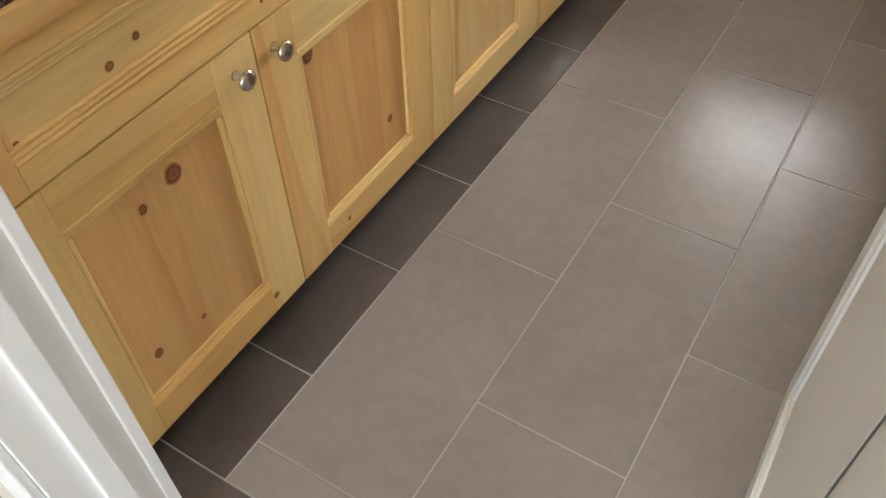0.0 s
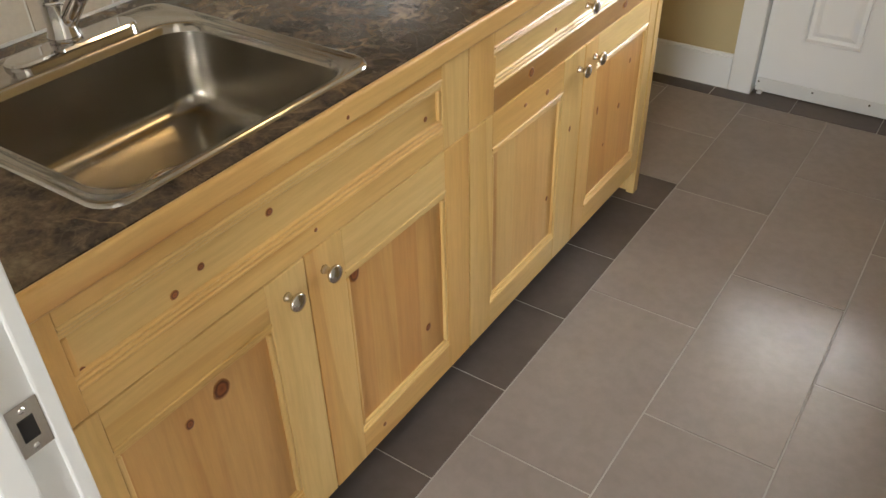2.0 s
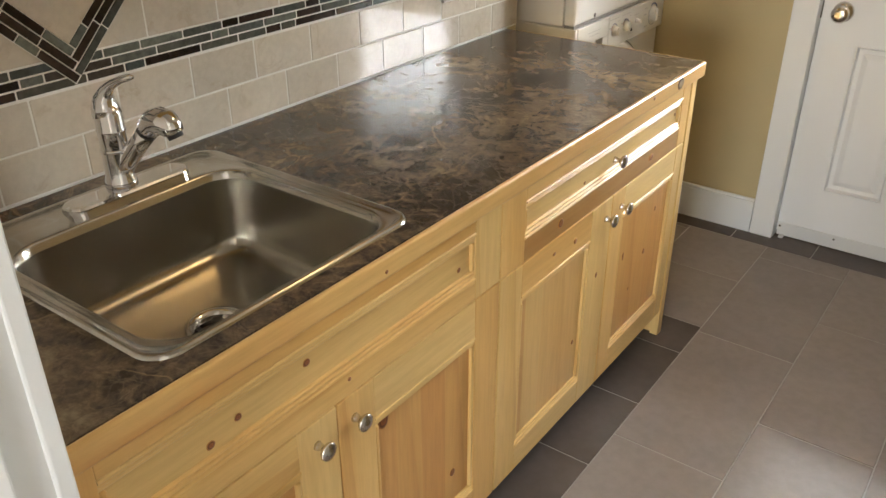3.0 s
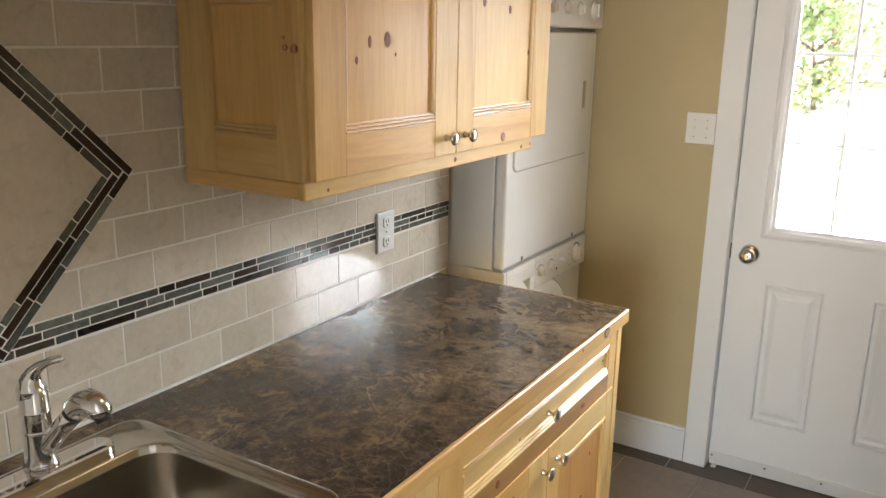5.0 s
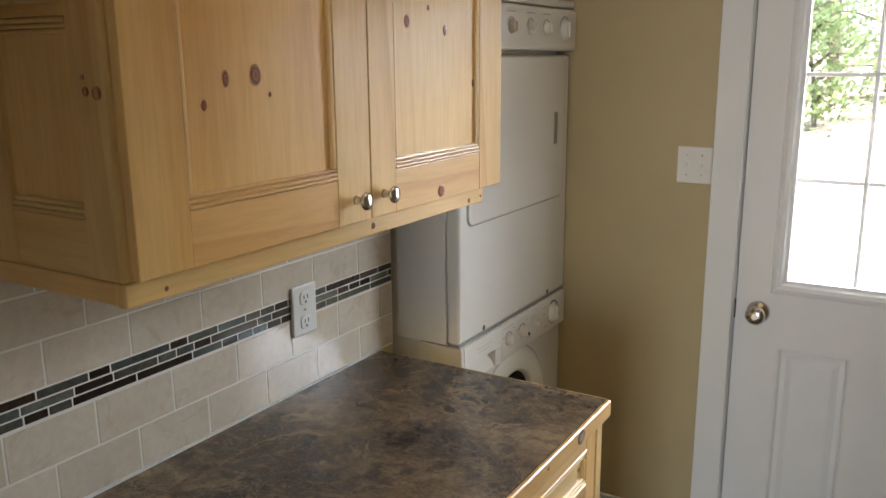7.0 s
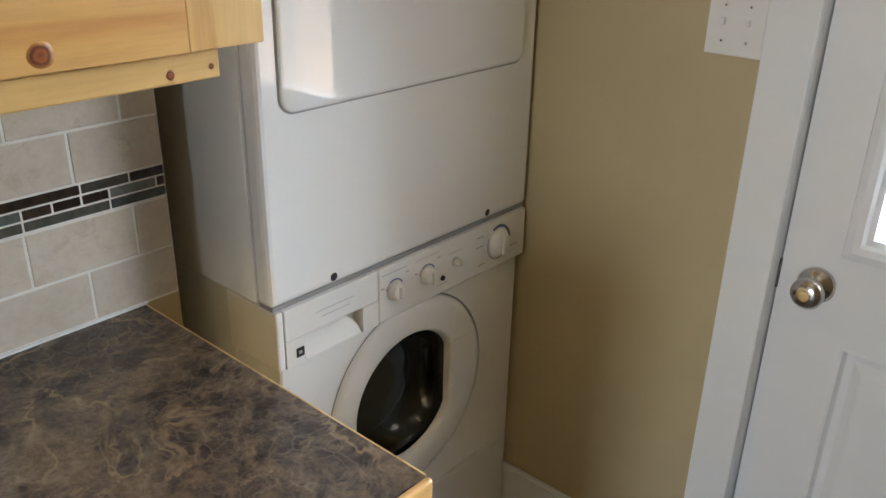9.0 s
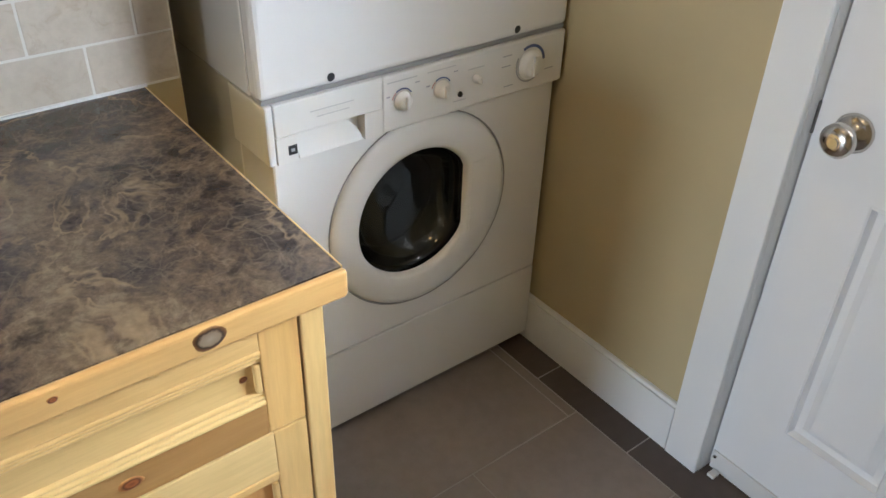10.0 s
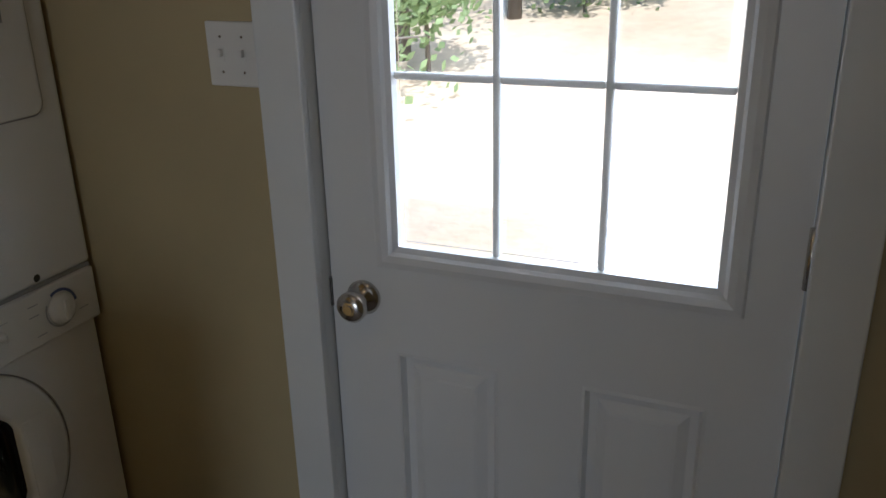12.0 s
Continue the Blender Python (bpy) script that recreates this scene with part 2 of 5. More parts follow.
WALL_TILE = ceramic("beige_wall_tile", (0.60, 0.52, 0.41), (0.72, 0.645, 0.54), 0.09, 7.0, (0.50, 0.41, 0.30))
MOSAIC = mosaic("mosaic_strips")
GROUT_FLOOR = plain("grey_floor_grout", (0.38, 0.35, 0.32), 0.9, vary=0.15, relief=0.3)
GROUT_WALL = plain("cream_wall_grout", (0.80, 0.77, 0.70), 0.85, vary=0.05, relief=0.2)
PAINT = plain("khaki_wall_paint", (0.47, 0.39, 0.225), 0.62, vary=0.04, grain=25, relief=0.18)
WHITE_PAINT = plain("white_trim_paint", (0.77, 0.79, 0.80), 0.38, vary=0.02, relief=0.06)
DOOR_PAINT = plain("white_door_paint", (0.78, 0.79, 0.80), 0.36, vary=0.02, relief=0.08)
CEILING_PAINT = plain("white_ceiling_paint", (0.80, 0.79, 0.76), 0.85, vary=0.03, relief=0.3)
HALL_PAINT = plain("pale_hall_paint", (0.66, 0.62, 0.54), 0.7, vary=0.03, relief=0.15)
ENAMEL = plain("white_enamel", (0.80, 0.80, 0.79), 0.06, vary=0.012, relief=0.0)
PLASTIC = plain("white_plastic", (0.76, 0.755, 0.73), 0.32, vary=0.02, relief=0.03)
GREY_PLASTIC = plain("grey_plastic", (0.30, 0.30, 0.30), 0.35, vary=0.03)
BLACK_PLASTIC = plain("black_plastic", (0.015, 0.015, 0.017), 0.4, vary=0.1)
PRINT_GREY = plain("grey_print", (0.42, 0.43, 0.46), 0.5)
PRINT_PALE = plain("pale_grey_print", (0.58, 0.58, 0.58), 0.5)
PRINT_BLUE = plain("blue_print", (0.10, 0.14, 0.30), 0.5)
PRINT_PINK = plain("red_print", (0.55, 0.25, 0.20), 0.5)
STEEL = stained_steel()
RIM_STEEL = metal("polished_stainless_steel", (0.60, 0.58, 0.54), 0.17, 0.0)
CHROME = metal("chrome", (0.78, 0.78, 0.79), 0.06)
NICKEL = metal("satin_nickel", (0.60, 0.57, 0.53), 0.19)
IRON = metal("dark_metal", (0.13, 0.12, 0.11), 0.45)
GLASS = glass("window_glass")
SMOKED = glass("smoked_glass", (0.21, 0.24, 0.23))
DRUM = metal("drum_steel", (0.30, 0.31, 0.31), 0.35)
CAULK = plain("white_caulk", (0.74, 0.73, 0.70), 0.6)
MUNTIN_VINYL = plain("backlit_white_vinyl", (0.80, 0.80, 0.79), 0.4)
MUNTIN_VINYL.node_tree.nodes["Principled BSDF"].inputs["Subsurface Weight"].default_value = 0.6
MUNTIN_VINYL.node_tree.nodes["Principled BSDF"].inputs["Subsurface Scale"].default_value = 0.02
MUNTIN_VINYL.node_tree.nodes["Principled BSDF"].inputs["Subsurface Radius"].default_value = (1.0, 1.0, 1.0)
ENAMEL.node_tree.nodes["Principled BSDF"].inputs["Coat Weight"].default_value = 0.5
ENAMEL.node_tree.nodes["Principled BSDF"].inputs["Coat Roughness"].default_value = 0.03
RUBBER = plain("white_vinyl", (0.72, 0.72, 0.71), 0.45)


# ---- mesh helpers ----
def box(bm, x0, x1, y0, y1, z0, z1, bev=0.0, seg=2):
    r = bmesh.ops.create_cube(bm, size=1.0, matrix=Matrix.LocRotScale(((x0 + x1) / 2, (y0 + y1) / 2, (z0 + z1) / 2), None, (x1 - x0, y1 - y0, z1 - z0)))
    if bev:
        edges = {e for v in r["verts"] for e in v.link_edges}
        bmesh.ops.bevel(bm, geom=list(edges), offset=bev, segments=seg, affect="EDGES", profile=0.5)
    return bm


def boxes(*args):
    bm = bmesh.new()
    for a in args:
        box(bm, *a)
    return bm


def mesh_of(name, bm, mat, smooth=False):
    me = bpy.data.meshes.new(name)
    bmesh.ops.recalc_face_normals(bm, faces=bm.faces)
    for f in bm.faces:
        f.smooth = smooth
    bm.to_mesh(me)
    bm.free()
    me.materials.append(mat)
    return me


def adopt(ob, parent):
    """Hangs ob under parent; a thing's Empty stands at its base, all other parents at the origin."""
    ob.parent = parent
    ob.matrix_parent_inverse = Matrix.Translation(-parent.location)
    return ob


def part(name, bm, mat, parent, label="", smooth=False):
    """One mesh under a thing or a part; its vertices are in world places."""
    ob = new(name, mesh_of(name, bm, mat, smooth))
    adopt(ob, parent)
    if label:
        tagged(ob, label)
    return ob


def piece(name, me, parent, m):
    """One of many alike pieces that share a mesh, at the pose m."""
    ob = new(name, me)
    adopt(ob, parent)
    ob.matrix_basis = m
    return ob


def thing(name, base, label, category, group="", kind=""):
    ob = new(name)
    ob.empty_display_size = 0.05
    ob.location = base
    return tagged(ob, label, category, group, kind)


def structure(name, bm, mat, label="", category=""):
    return tagged(new(name, mesh_of(name, bm, mat)), label, category, kind="structure")


def lathe(profile, centre, axis="z", n=32, bm=None, closed=False):
    """A turned body; profile: (radius, height along the axis)."""
    bm = bm or bmesh.new()
    rings = []
    for r, h in profile:
        ring = []
        for i in range(n):
            a = 2 * math.pi * i / n
            c, s = r * math.cos(a), r * math.sin(a)
            p = {"z": (c, s, h), "x": (h, c, s), "y": (s, h, c)}[axis]
            ring.append(bm.verts.new(Vector(centre) + Vector(p)))
        rings.append(ring)
    bridge(bm, rings + rings[:1] if closed else rings, not closed, not closed)
    return bm


def bridge(bm, rings, cap0=False, cap1=False):
    for a, b in zip(rings, rings[1:]):
        n = len(a)
        for i in range(n):
            bm.faces.new((a[i], a[(i + 1) % n], b[(i + 1) % n], b[i]))
    if cap0:
        bm.faces.new(rings[0][::-1])
    if cap1:
        bm.faces.new(rings[-1])


def tube(points, radii, n=16, bm=None, flat=1.0):
    """A tapered tube along points."""
    bm = bm or bmesh.new()
    pts = [Vector(p) for p in points]
    rings = []
    for i, p in enumerate(pts):
        d = (pts[min(i + 1, len(pts) - 1)] - pts[max(i - 1, 0)]).normalized()
        u = d.cross(Vector((0, 1, 0)))
        u = u.normalized() if u.length > 1e-3 else Vector((1, 0, 0))
        w = d.cross(u)
        rings.append([bm.verts.new(p + radii[i] * (math.cos(2 * math.pi * k / n) * u + flat * math.sin(2 * math.pi * k / n) * w)) for k in range(n)])
    bridge(bm, rings, True, True)
    return bm


def reeds(start, end, first, step, rise, back, n=3, lift=0.0, r=0.0034):
    """A moulding of n half-round reeds run from start to end; step: from reed to reed; rise: the way they stand out."""
    bm = bmesh.new()
    start, end, first, step, rise = (Vector(v) for v in (start, end, first, step, rise))
    unit = step.normalized()
    profile = []
    for k in range(n):
        for i in range(7):
            a = math.pi * i / 6
            profile.append(first + step * k - unit * (r * math.cos(a)) + rise * (lift * k + r * 0.9 * math.sin(a)))
    profile += [profile[-1] - rise * back, profile[0] - rise * back]
    rings = [[bm.verts.new(p + e) for p in profile] for e in (start, end)]
    bridge(bm, rings, True, True)
    return bm


def rounded(cx, cy, hx, hy, r, n=8):
    """Corners of a rounded rectangle, 4 * n points."""
    out = []
    for k, (sx, sy) in enumerate(((1, 1), (-1, 1), (-1, -1), (1, -1))):
        for i in range(n):
            a = math.pi / 2 * (k + i / (n - 1))
            out.append((cx + sx * (hx - r) + r * math.cos(a), cy + sy * (hy - r) + r * math.sin(a)))
    return out


# ---- the large structure ----
floor = structure("floor", boxes((-2.1, EAST + 0.1, -2.75, 3.30, -0.10, -0.0013)), GROUT_FLOOR, "tiled laundry floor with narrow grey grout lines", "floor")
ceiling = structure("ceiling", boxes((-2.1, 2.2, -2.75, 3.40, CEIL, CEIL + 0.1)), CEILING_PAINT, "plain white painted ceiling", "ceiling")
# the tiled wall ends beside the laundry stack, which stands in an alcove
wall_west = structure("wall_west", boxes((WALL - 0.12, WALL, ENTRY1, 2.463, 0, CEIL)), PAINT, "wall behind the counter with a beige tile backsplash", "wall")
wall_alcove = structure("wall_alcove", boxes((-2.02, -1.90, 2.35, 3.40, 0, CEIL), (-1.90, WALL - 0.12, 2.343, 2.463, 0, CEIL)), PAINT, "khaki painted alcove walls round the laundry stack", "wall")
# the wall with the outside door, cut through for it
DX0, DX1, DTOP = -0.566, 0.267, 2.06
wall_north = structure("wall_north", boxes((-2.02, DX0 - 0.012, DOORWALL, 3.40, 0, CEIL), (DX1 + 0.012, EAST + 0.1, DOORWALL, 3.40, 0, CEIL), (DX0 - 0.012, DX1 + 0.012, DOORWALL, 3.40, DTOP + 0.012, CEIL)), PAINT, "khaki painted wall round the outside door", "wall")
wall_east = structure("wall_east", boxes((EAST, EAST + 0.1, ENTRY1, DOORWALL, 0, CEIL)), PAINT, "plain khaki painted wall", "wall")
EX0, EX1 = -0.530, 0.275
wall_south = structure("wall_south", boxes((WALL - 0.12, EX0 - 0.018, ENTRY0, ENTRY1, 0, CEIL), (EX1 + 0.018, 2.2, ENTRY0, ENTRY1, 0, CEIL), (EX0 - 0.018, EX1 + 0.018, ENTRY0, ENTRY1, 2.068, CEIL)), HALL_PAINT, "pale painted wall with the entry doorway", "wall")
hall_walls = structure("wall_hall", boxes((-2.1, -2.0, -2.75, ENTRY0, 0, CEIL), (2.1, 2.2, -2.75, ENTRY1, 0, CEIL), (-2.0, -0.33, -2.75, -2.65, 0, CEIL), (0.90, 2.1, -2.75, -2.65, 0, CEIL), (-0.33, 0.90, -2.75, -2.65, 0, 0.40), (-0.33, 0.90, -2.75, -2.65, 1.80, CEIL), (-2.0, WALL - 0.12, ENTRY0, ENTRY1, 0, CEIL)), HALL_PAINT, "plain hall walls with a window opening", "wall")
hall_floor = structure("floor_hall", boxes((EAST + 0.1, 2.2, -2.75, 0.42, -0.10, -0.004)), GROUT_FLOOR, "plain hall floor", "floor")

# baseboards
baseboard = structure("baseboard", boxes((-1.20, -0.649, DOORWALL - 0.015, DOORWALL, 0.0, 0.128)), WHITE_PAINT, "white painted wooden baseboard", "baseboard")
part("cap", boxes((-1.20, -0.649, DOORWALL - 0.011, DOORWALL, 0.128, 0.140, 0.003)), WHITE_PAINT, baseboard)

# casing of the outside door
trim = structure("trim", boxes((-0.646, -0.560, DOORWALL - 0.019, DOORWALL, 0, 2.14, 0.003), (0.261, 0.347, DOORWALL - 0.019, DOORWALL, 0, 2.14, 0.003), (-0.560, 0.261, DOORWALL - 0.019, DOORWALL, 2.05, 2.14, 0.003)), WHITE_PAINT, "white painted flat door casing", "door casing")
door_jamb = structure("door_jamb", boxes((DX0 - 0.012, DX0 + 0.006, DOORWALL - 0.002, 3.40, 0, DTOP), (DX1 - 0.006, DX1 + 0.012, DOORWALL - 0.002, 3.40, 0, DTOP), (DX0 + 0.006, DX1 - 0.006, DOORWALL - 0.002, 3.40, DTOP - 0.006, DTOP + 0.012), (DX0 + 0.006, DX0 + 0.020, 3.325, 3.385, 0, DTOP - 0.006), (DX1 - 0.020, DX1 - 0.006, 3.325, 3.385, 0, DTOP - 0.006)), WHITE_PAINT, "white painted jamb of the outside door", "door frame")
structure("threshold", boxes((DX0 + 0.006, DX1 - 0.006, 3.285, 3.40, 0.0, 0.018, 0.004)), NICKEL, "low metal threshold under the outside door", "threshold")


def outside_door():
    """Half-glazed steel door: nine panes above two raised panels."""
    y0, y1 = 3.276, 3.320
    d = thing("door_1", (-0.141, 3.327, 0.02), "white half-glazed outside door with nine panes, closed", "door", kind="structure")
    x0, x1, z0, z1 = -0.557, 0.258, 0.022, 2.048
    gx0, gx1, gz0, gz1 = -0.4245, 0.146, 0.972, 1.905
    bm = bmesh.new()
    # openings of the two lower panels leave the slab in strips
    px = ((-0.424, -0.222), (-0.069, 0.140))
    pz0, pz1 = 0.222, 0.768
    for a in ((x0, gx0, y0, y1, z0, z1), (gx1, x1, y0, y1, z0, z1), (gx0, gx1, y0, y1, gz1, z1), (gx0, gx1, y0, y1, pz1, gz0), (gx0, gx1, y0, y1, z0, pz0), (px[0][1], px[1][0], y0, y1, pz0, pz1), (gx0, px[0][0], y0, y1, pz0, pz1), (px[1][1], gx1, y0, y1, pz0, pz1)):
        box(bm, *a)
    slab = part("slab", bm, DOOR_PAINT, d)
    for a, b in px:
        bm = bmesh.new()
        rings = []
        for inset, depth in ((0.0, 0.0), (0.006, -0.003), (0.012, 0.011), (0.026, 0.012), (0.044, 0.002), (0.050, 0.001)):
            rings.append([bm.verts.new((x, y0 + depth, z)) for x, z in ((a + inset, pz0 + inset), (b - inset, pz0 + inset), (b - inset, pz1 - inset), (a + inset, pz1 - inset))])
        bridge(bm, rings, False, True)
        part("panel", bm, DOOR_PAINT, d, "raised panel with a moulded edge")
    # glazing frame: stepped moulding round the opening
    bm = bmesh.new()
    rings = []
    for inset, y in ((-0.034, y0 - 0.0005), (-0.030, y0 - 0.009), (-0.018, y0 - 0.011), (-0.006, y0 - 0.008), (0.0, y0 - 0.002), (0.010, y0 + 0.002), (0.012, y0 + 0.018)):
        rings.append([bm.verts.new((x, y, z)) for x, z in ((gx0 + inset, gz0 + inset), (gx1 - inset, gz0 + inset), (gx1 - inset, gz1 - inset), (gx0 + inset, gz1 - inset))])
    bridge(bm, rings)
    part("window_frame", bm, DOOR_PAINT, d)
    ix0, ix1, iz0, iz1 = gx0 + 0.012, gx1 - 0.012, gz0 + 0.012, gz1 - 0.012
    w, h = (ix1 - ix0) / 3, (iz1 - iz0) / 3
    for k in (1, 2):
        x = ix0 + k * w
        part("muntin", boxes((x - 0.0062, x + 0.0062, y0 + 0.004, y0 + 0.024, iz0, iz1, 0.004)), MUNTIN_VINYL, d)
    for k in (1, 2):
        z = iz0 + k * h
        for j in range(3):
            part("muntin", boxes((ix0 + j * w + 0.0062 * (j > 0), ix0 + (j + 1) * w - 0.0062 * (j < 2), y0 + 0.005, y0 + 0.023, z - 0.0062, z + 0.0062, 0.004)), MUNTIN_VINYL, d)
    for j in range(3):
        for k in range(3):
            ob = part("pane", boxes((ix0 + j * w + 0.001, ix0 + (j + 1) * w - 0.001, y0 + 0.026, y0 + 0.030, iz0 + k * h + 0.001, iz0 + (k + 1) * h - 0.001)), GLASS, d)
            ob.visible_shadow = False
    # lockset
    kx, kz = -0.488, 0.874
    knob = part("door_knob", lathe([(0.0, 0), (0.033, 0.0), (0.034, -0.006), (0.026, -0.012), (0.013, -0.016), (0.012, -0.030), (0.022, -0.036), (0.029, -0.046), (0.029, -0.056), (0.022, -0.064), (0.010, -0.066), (0.0, -0.066)], (kx, y0, kz), "y", 28), NICKEL, d, "satin nickel round door knob", True)
    part("keyhole", lathe([(0.0, 0), (0.009, 0), (0.009, -0.003), (0.0, -0.003)], (kx, y0 - 0.0655, kz), "y", 16), CHROME, knob)
    part("latch", boxes((x0 - 0.010, x0 + 0.001, y0 - 0.004, y0 + 0.01, kz - 0.03, kz + 0.03, 0.002)), IRON, d, "dark metal latch edge")
    for z in (0.25, 1.05, 1.85):
        part("hinge", lathe([(0, -0.048), (0.007, -0.048), (0.007, 0.048), (0, 0.048)], (x1 + 0.003, y0 - 0.006, z), "z", 12), NICKEL, d, "nickel hinge barrel", True)
    sweep = part("door_sweep", boxes((x0 + 0.004, x1 - 0.004, y0 - 0.006, y0, 0.020, 0.058, 0.002), (x0 + 0.004, x1 - 0.004, y0 - 0.003, y0, 0.004, 0.022)), RUBBER, d, "white vinyl sweep along the bottom")
    part("sweep_end", boxes((-0.540, -0.522, y0 - 0.030, y0 - 0.006, 0.002, 0.010, 0.002)), RUBBER, sweep)
    for x in (-0.545, -0.345, -0.145, 0.055, 0.245):
        part("screw", lathe([(0, 0), (0.005, 0), (0.004, -0.002), (0, -0.0025)], (x, y0 - 0.006, 0.043), "y", 10), NICKEL, sweep)


outside_door()


def entry_doorway():
    """Jambs with stops, and the inner door swung open into the room."""
    j = structure("entry_jamb", boxes((EX0 - 0.018, EX0, ENTRY0 - 0.004, ENTRY1 + 0.004, 0, 2.05, 0.002), (EX1, EX1 + 0.018, ENTRY0 - 0.004, ENTRY1 + 0.004, 0, 2.05, 0.002), (EX0 - 0.018, EX1 + 0.018, ENTRY0 - 0.004, ENTRY1 + 0.004, 2.05, 2.068)), WHITE_PAINT, "white painted doorway jamb with door stops", "door frame")
    part("stop", boxes((EX0, EX0 + 0.011, 0.338, 0.372, 0, 2.05, 0.003)), WHITE_PAINT, j)
    part("stop", boxes((EX1 - 0.011, EX1, 0.338, 0.372, 0, 2.05, 0.003)), WHITE_PAINT, j)
    part("casing", boxes((EX0 - 0.085, EX0 - 0.006, ENTRY0 - 0.020, ENTRY0 - 0.004, 0, 2.13, 0.004)), WHITE_PAINT, j)
    part("casing", boxes((EX1 + 0.006, EX1 + 0.085, ENTRY0 - 0.020, ENTRY0 - 0.004, 0, 2.13, 0.004)), WHITE_PAINT, j)
    part("edge_strip", boxes((EX0 - 0.0175, EX0 + 0.003, ENTRY1 - 0.012, ENTRY1 + 0.008, 0, 2.05, 0.003)), WHITE_PAINT, j)
    s = part("strike_plate", boxes((EX0 + 0.0005, EX0 + 0.0025, 0.374, 0.408, 0.784, 0.849, 0.0008)), NICKEL, j, "satin nickel strike plate with a dark latch hole")
    part("latch_hole", boxes((EX0 + 0.002, EX0 + 0.0031, 0.381, 0.398, 0.802, 0.831)), BLACK_PLASTIC, s)
    for z in (0.792, 0.841):
        part("screw", lathe([(0, 0), (0.004, 0), (0.003, 0.0012), (0, 0.0014)], (EX0 + 0.0024, 0.390, z), "x", 10), CHROME, s)
    # the leaf stands open along the room, hinged on the far side of the doorway
    d = thing("door_2", (0.255, 0.82, 0.01), "white panelled inner door standing wide open", "door", kind="structure")
    x0, x1, y0, y1, z0, z1 = 0.236, 0.271, 0.432, 1.196, 0.012, 2.035
    part("stile", boxes((x0, x1, y0, y0 + 0.105, z0, z1, 0.0015)), WHITE_PAINT, d)
    part("stile", boxes((x0, x1, y1 - 0.105, y1, z0, z1, 0.0015)), WHITE_PAINT, d)
    for a, b in ((z0, z0 + 0.11), (0.92, 1.06), (z1 - 0.11, z1)):
        part("rail", boxes((x0, x1, y0 + 0.105, y1 - 0.105, a, b)), WHITE_PAINT, d)
    for a, b in ((z0 + 0.11, 0.92), (1.06, z1 - 0.11)):
        p = part("panel", boxes((x0 + 0.009, x1 - 0.009, y0 + 0.105, y1 - 0.105, a, b)), WHITE_PAINT, d)
        bm = bmesh.new()
        for xa, s in ((x0 + 0.009, -1), (x1 - 0.009, 1)):
            rings = []
            for inset, out in ((0.0, 0.0105), (0.006, 0.011), (0.012, 0.006), (0.018, 0.005), (0.020, -0.001)):
                rings.append([bm.verts.new((xa + s * out, y, z)) for y, z in ((y0 + 0.105 + inset, a + inset), (y1 - 0.105 - inset, a + inset), (y1 - 0.105 - inset, b - inset), (y0 + 0.105 + inset, b - inset))])
            bridge(bm, rings)
        part("bead", bm, WHITE_PAINT, p)


entry_doorway()


# unseen slab added to keep high sky light out of the outside door
structure("roof_eave", boxes((-2.6, 2.7, 3.402, 5.0, 2.44, 2.56)), CEILING_PAINT, "unseen plain white slab outside that holds back the high sky", "roof")

# ---- base cabinets ----
def knot(parent, x, y, z, r, stretch=1.3, mat=None):
    """A knot let into the wood, a hair proud of it."""
    bm = bmesh.new()
    rings = []
    for f, h in ((1.0, -0.0005), (0.93, 0.0004), (0.55, 0.0007), (0.15, 0.0008)):
        rings.append([bm.verts.new((x + h, y + r * f * math.cos(a) * (1 + 0.08 * math.sin(3 * a + y * 40)), z + r * stretch * f * math.sin(a) * (1 + 0.06 * math.cos(2 * a + z * 50)))) for a in [2 * math.pi * i / 18 for i in range(18)]])
    bridge(bm, rings, False, True)
    return part("knot", bm, mat or KNOT, parent, smooth=True)


def cabinet_knob(parent, x, y, z):
    return part("knob", lathe([(0, 0), (0.0085, 0), (0.0075, 0.004), (0.0055, 0.010), (0.0065, 0.015), (0.0135, 0.019), (0.0165, 0.023), (0.0155, 0.027), (0.009, 0.0295), (0, 0.030)], (x, y, z), "x", 20), NICKEL, parent, "round satin nickel knob", True)


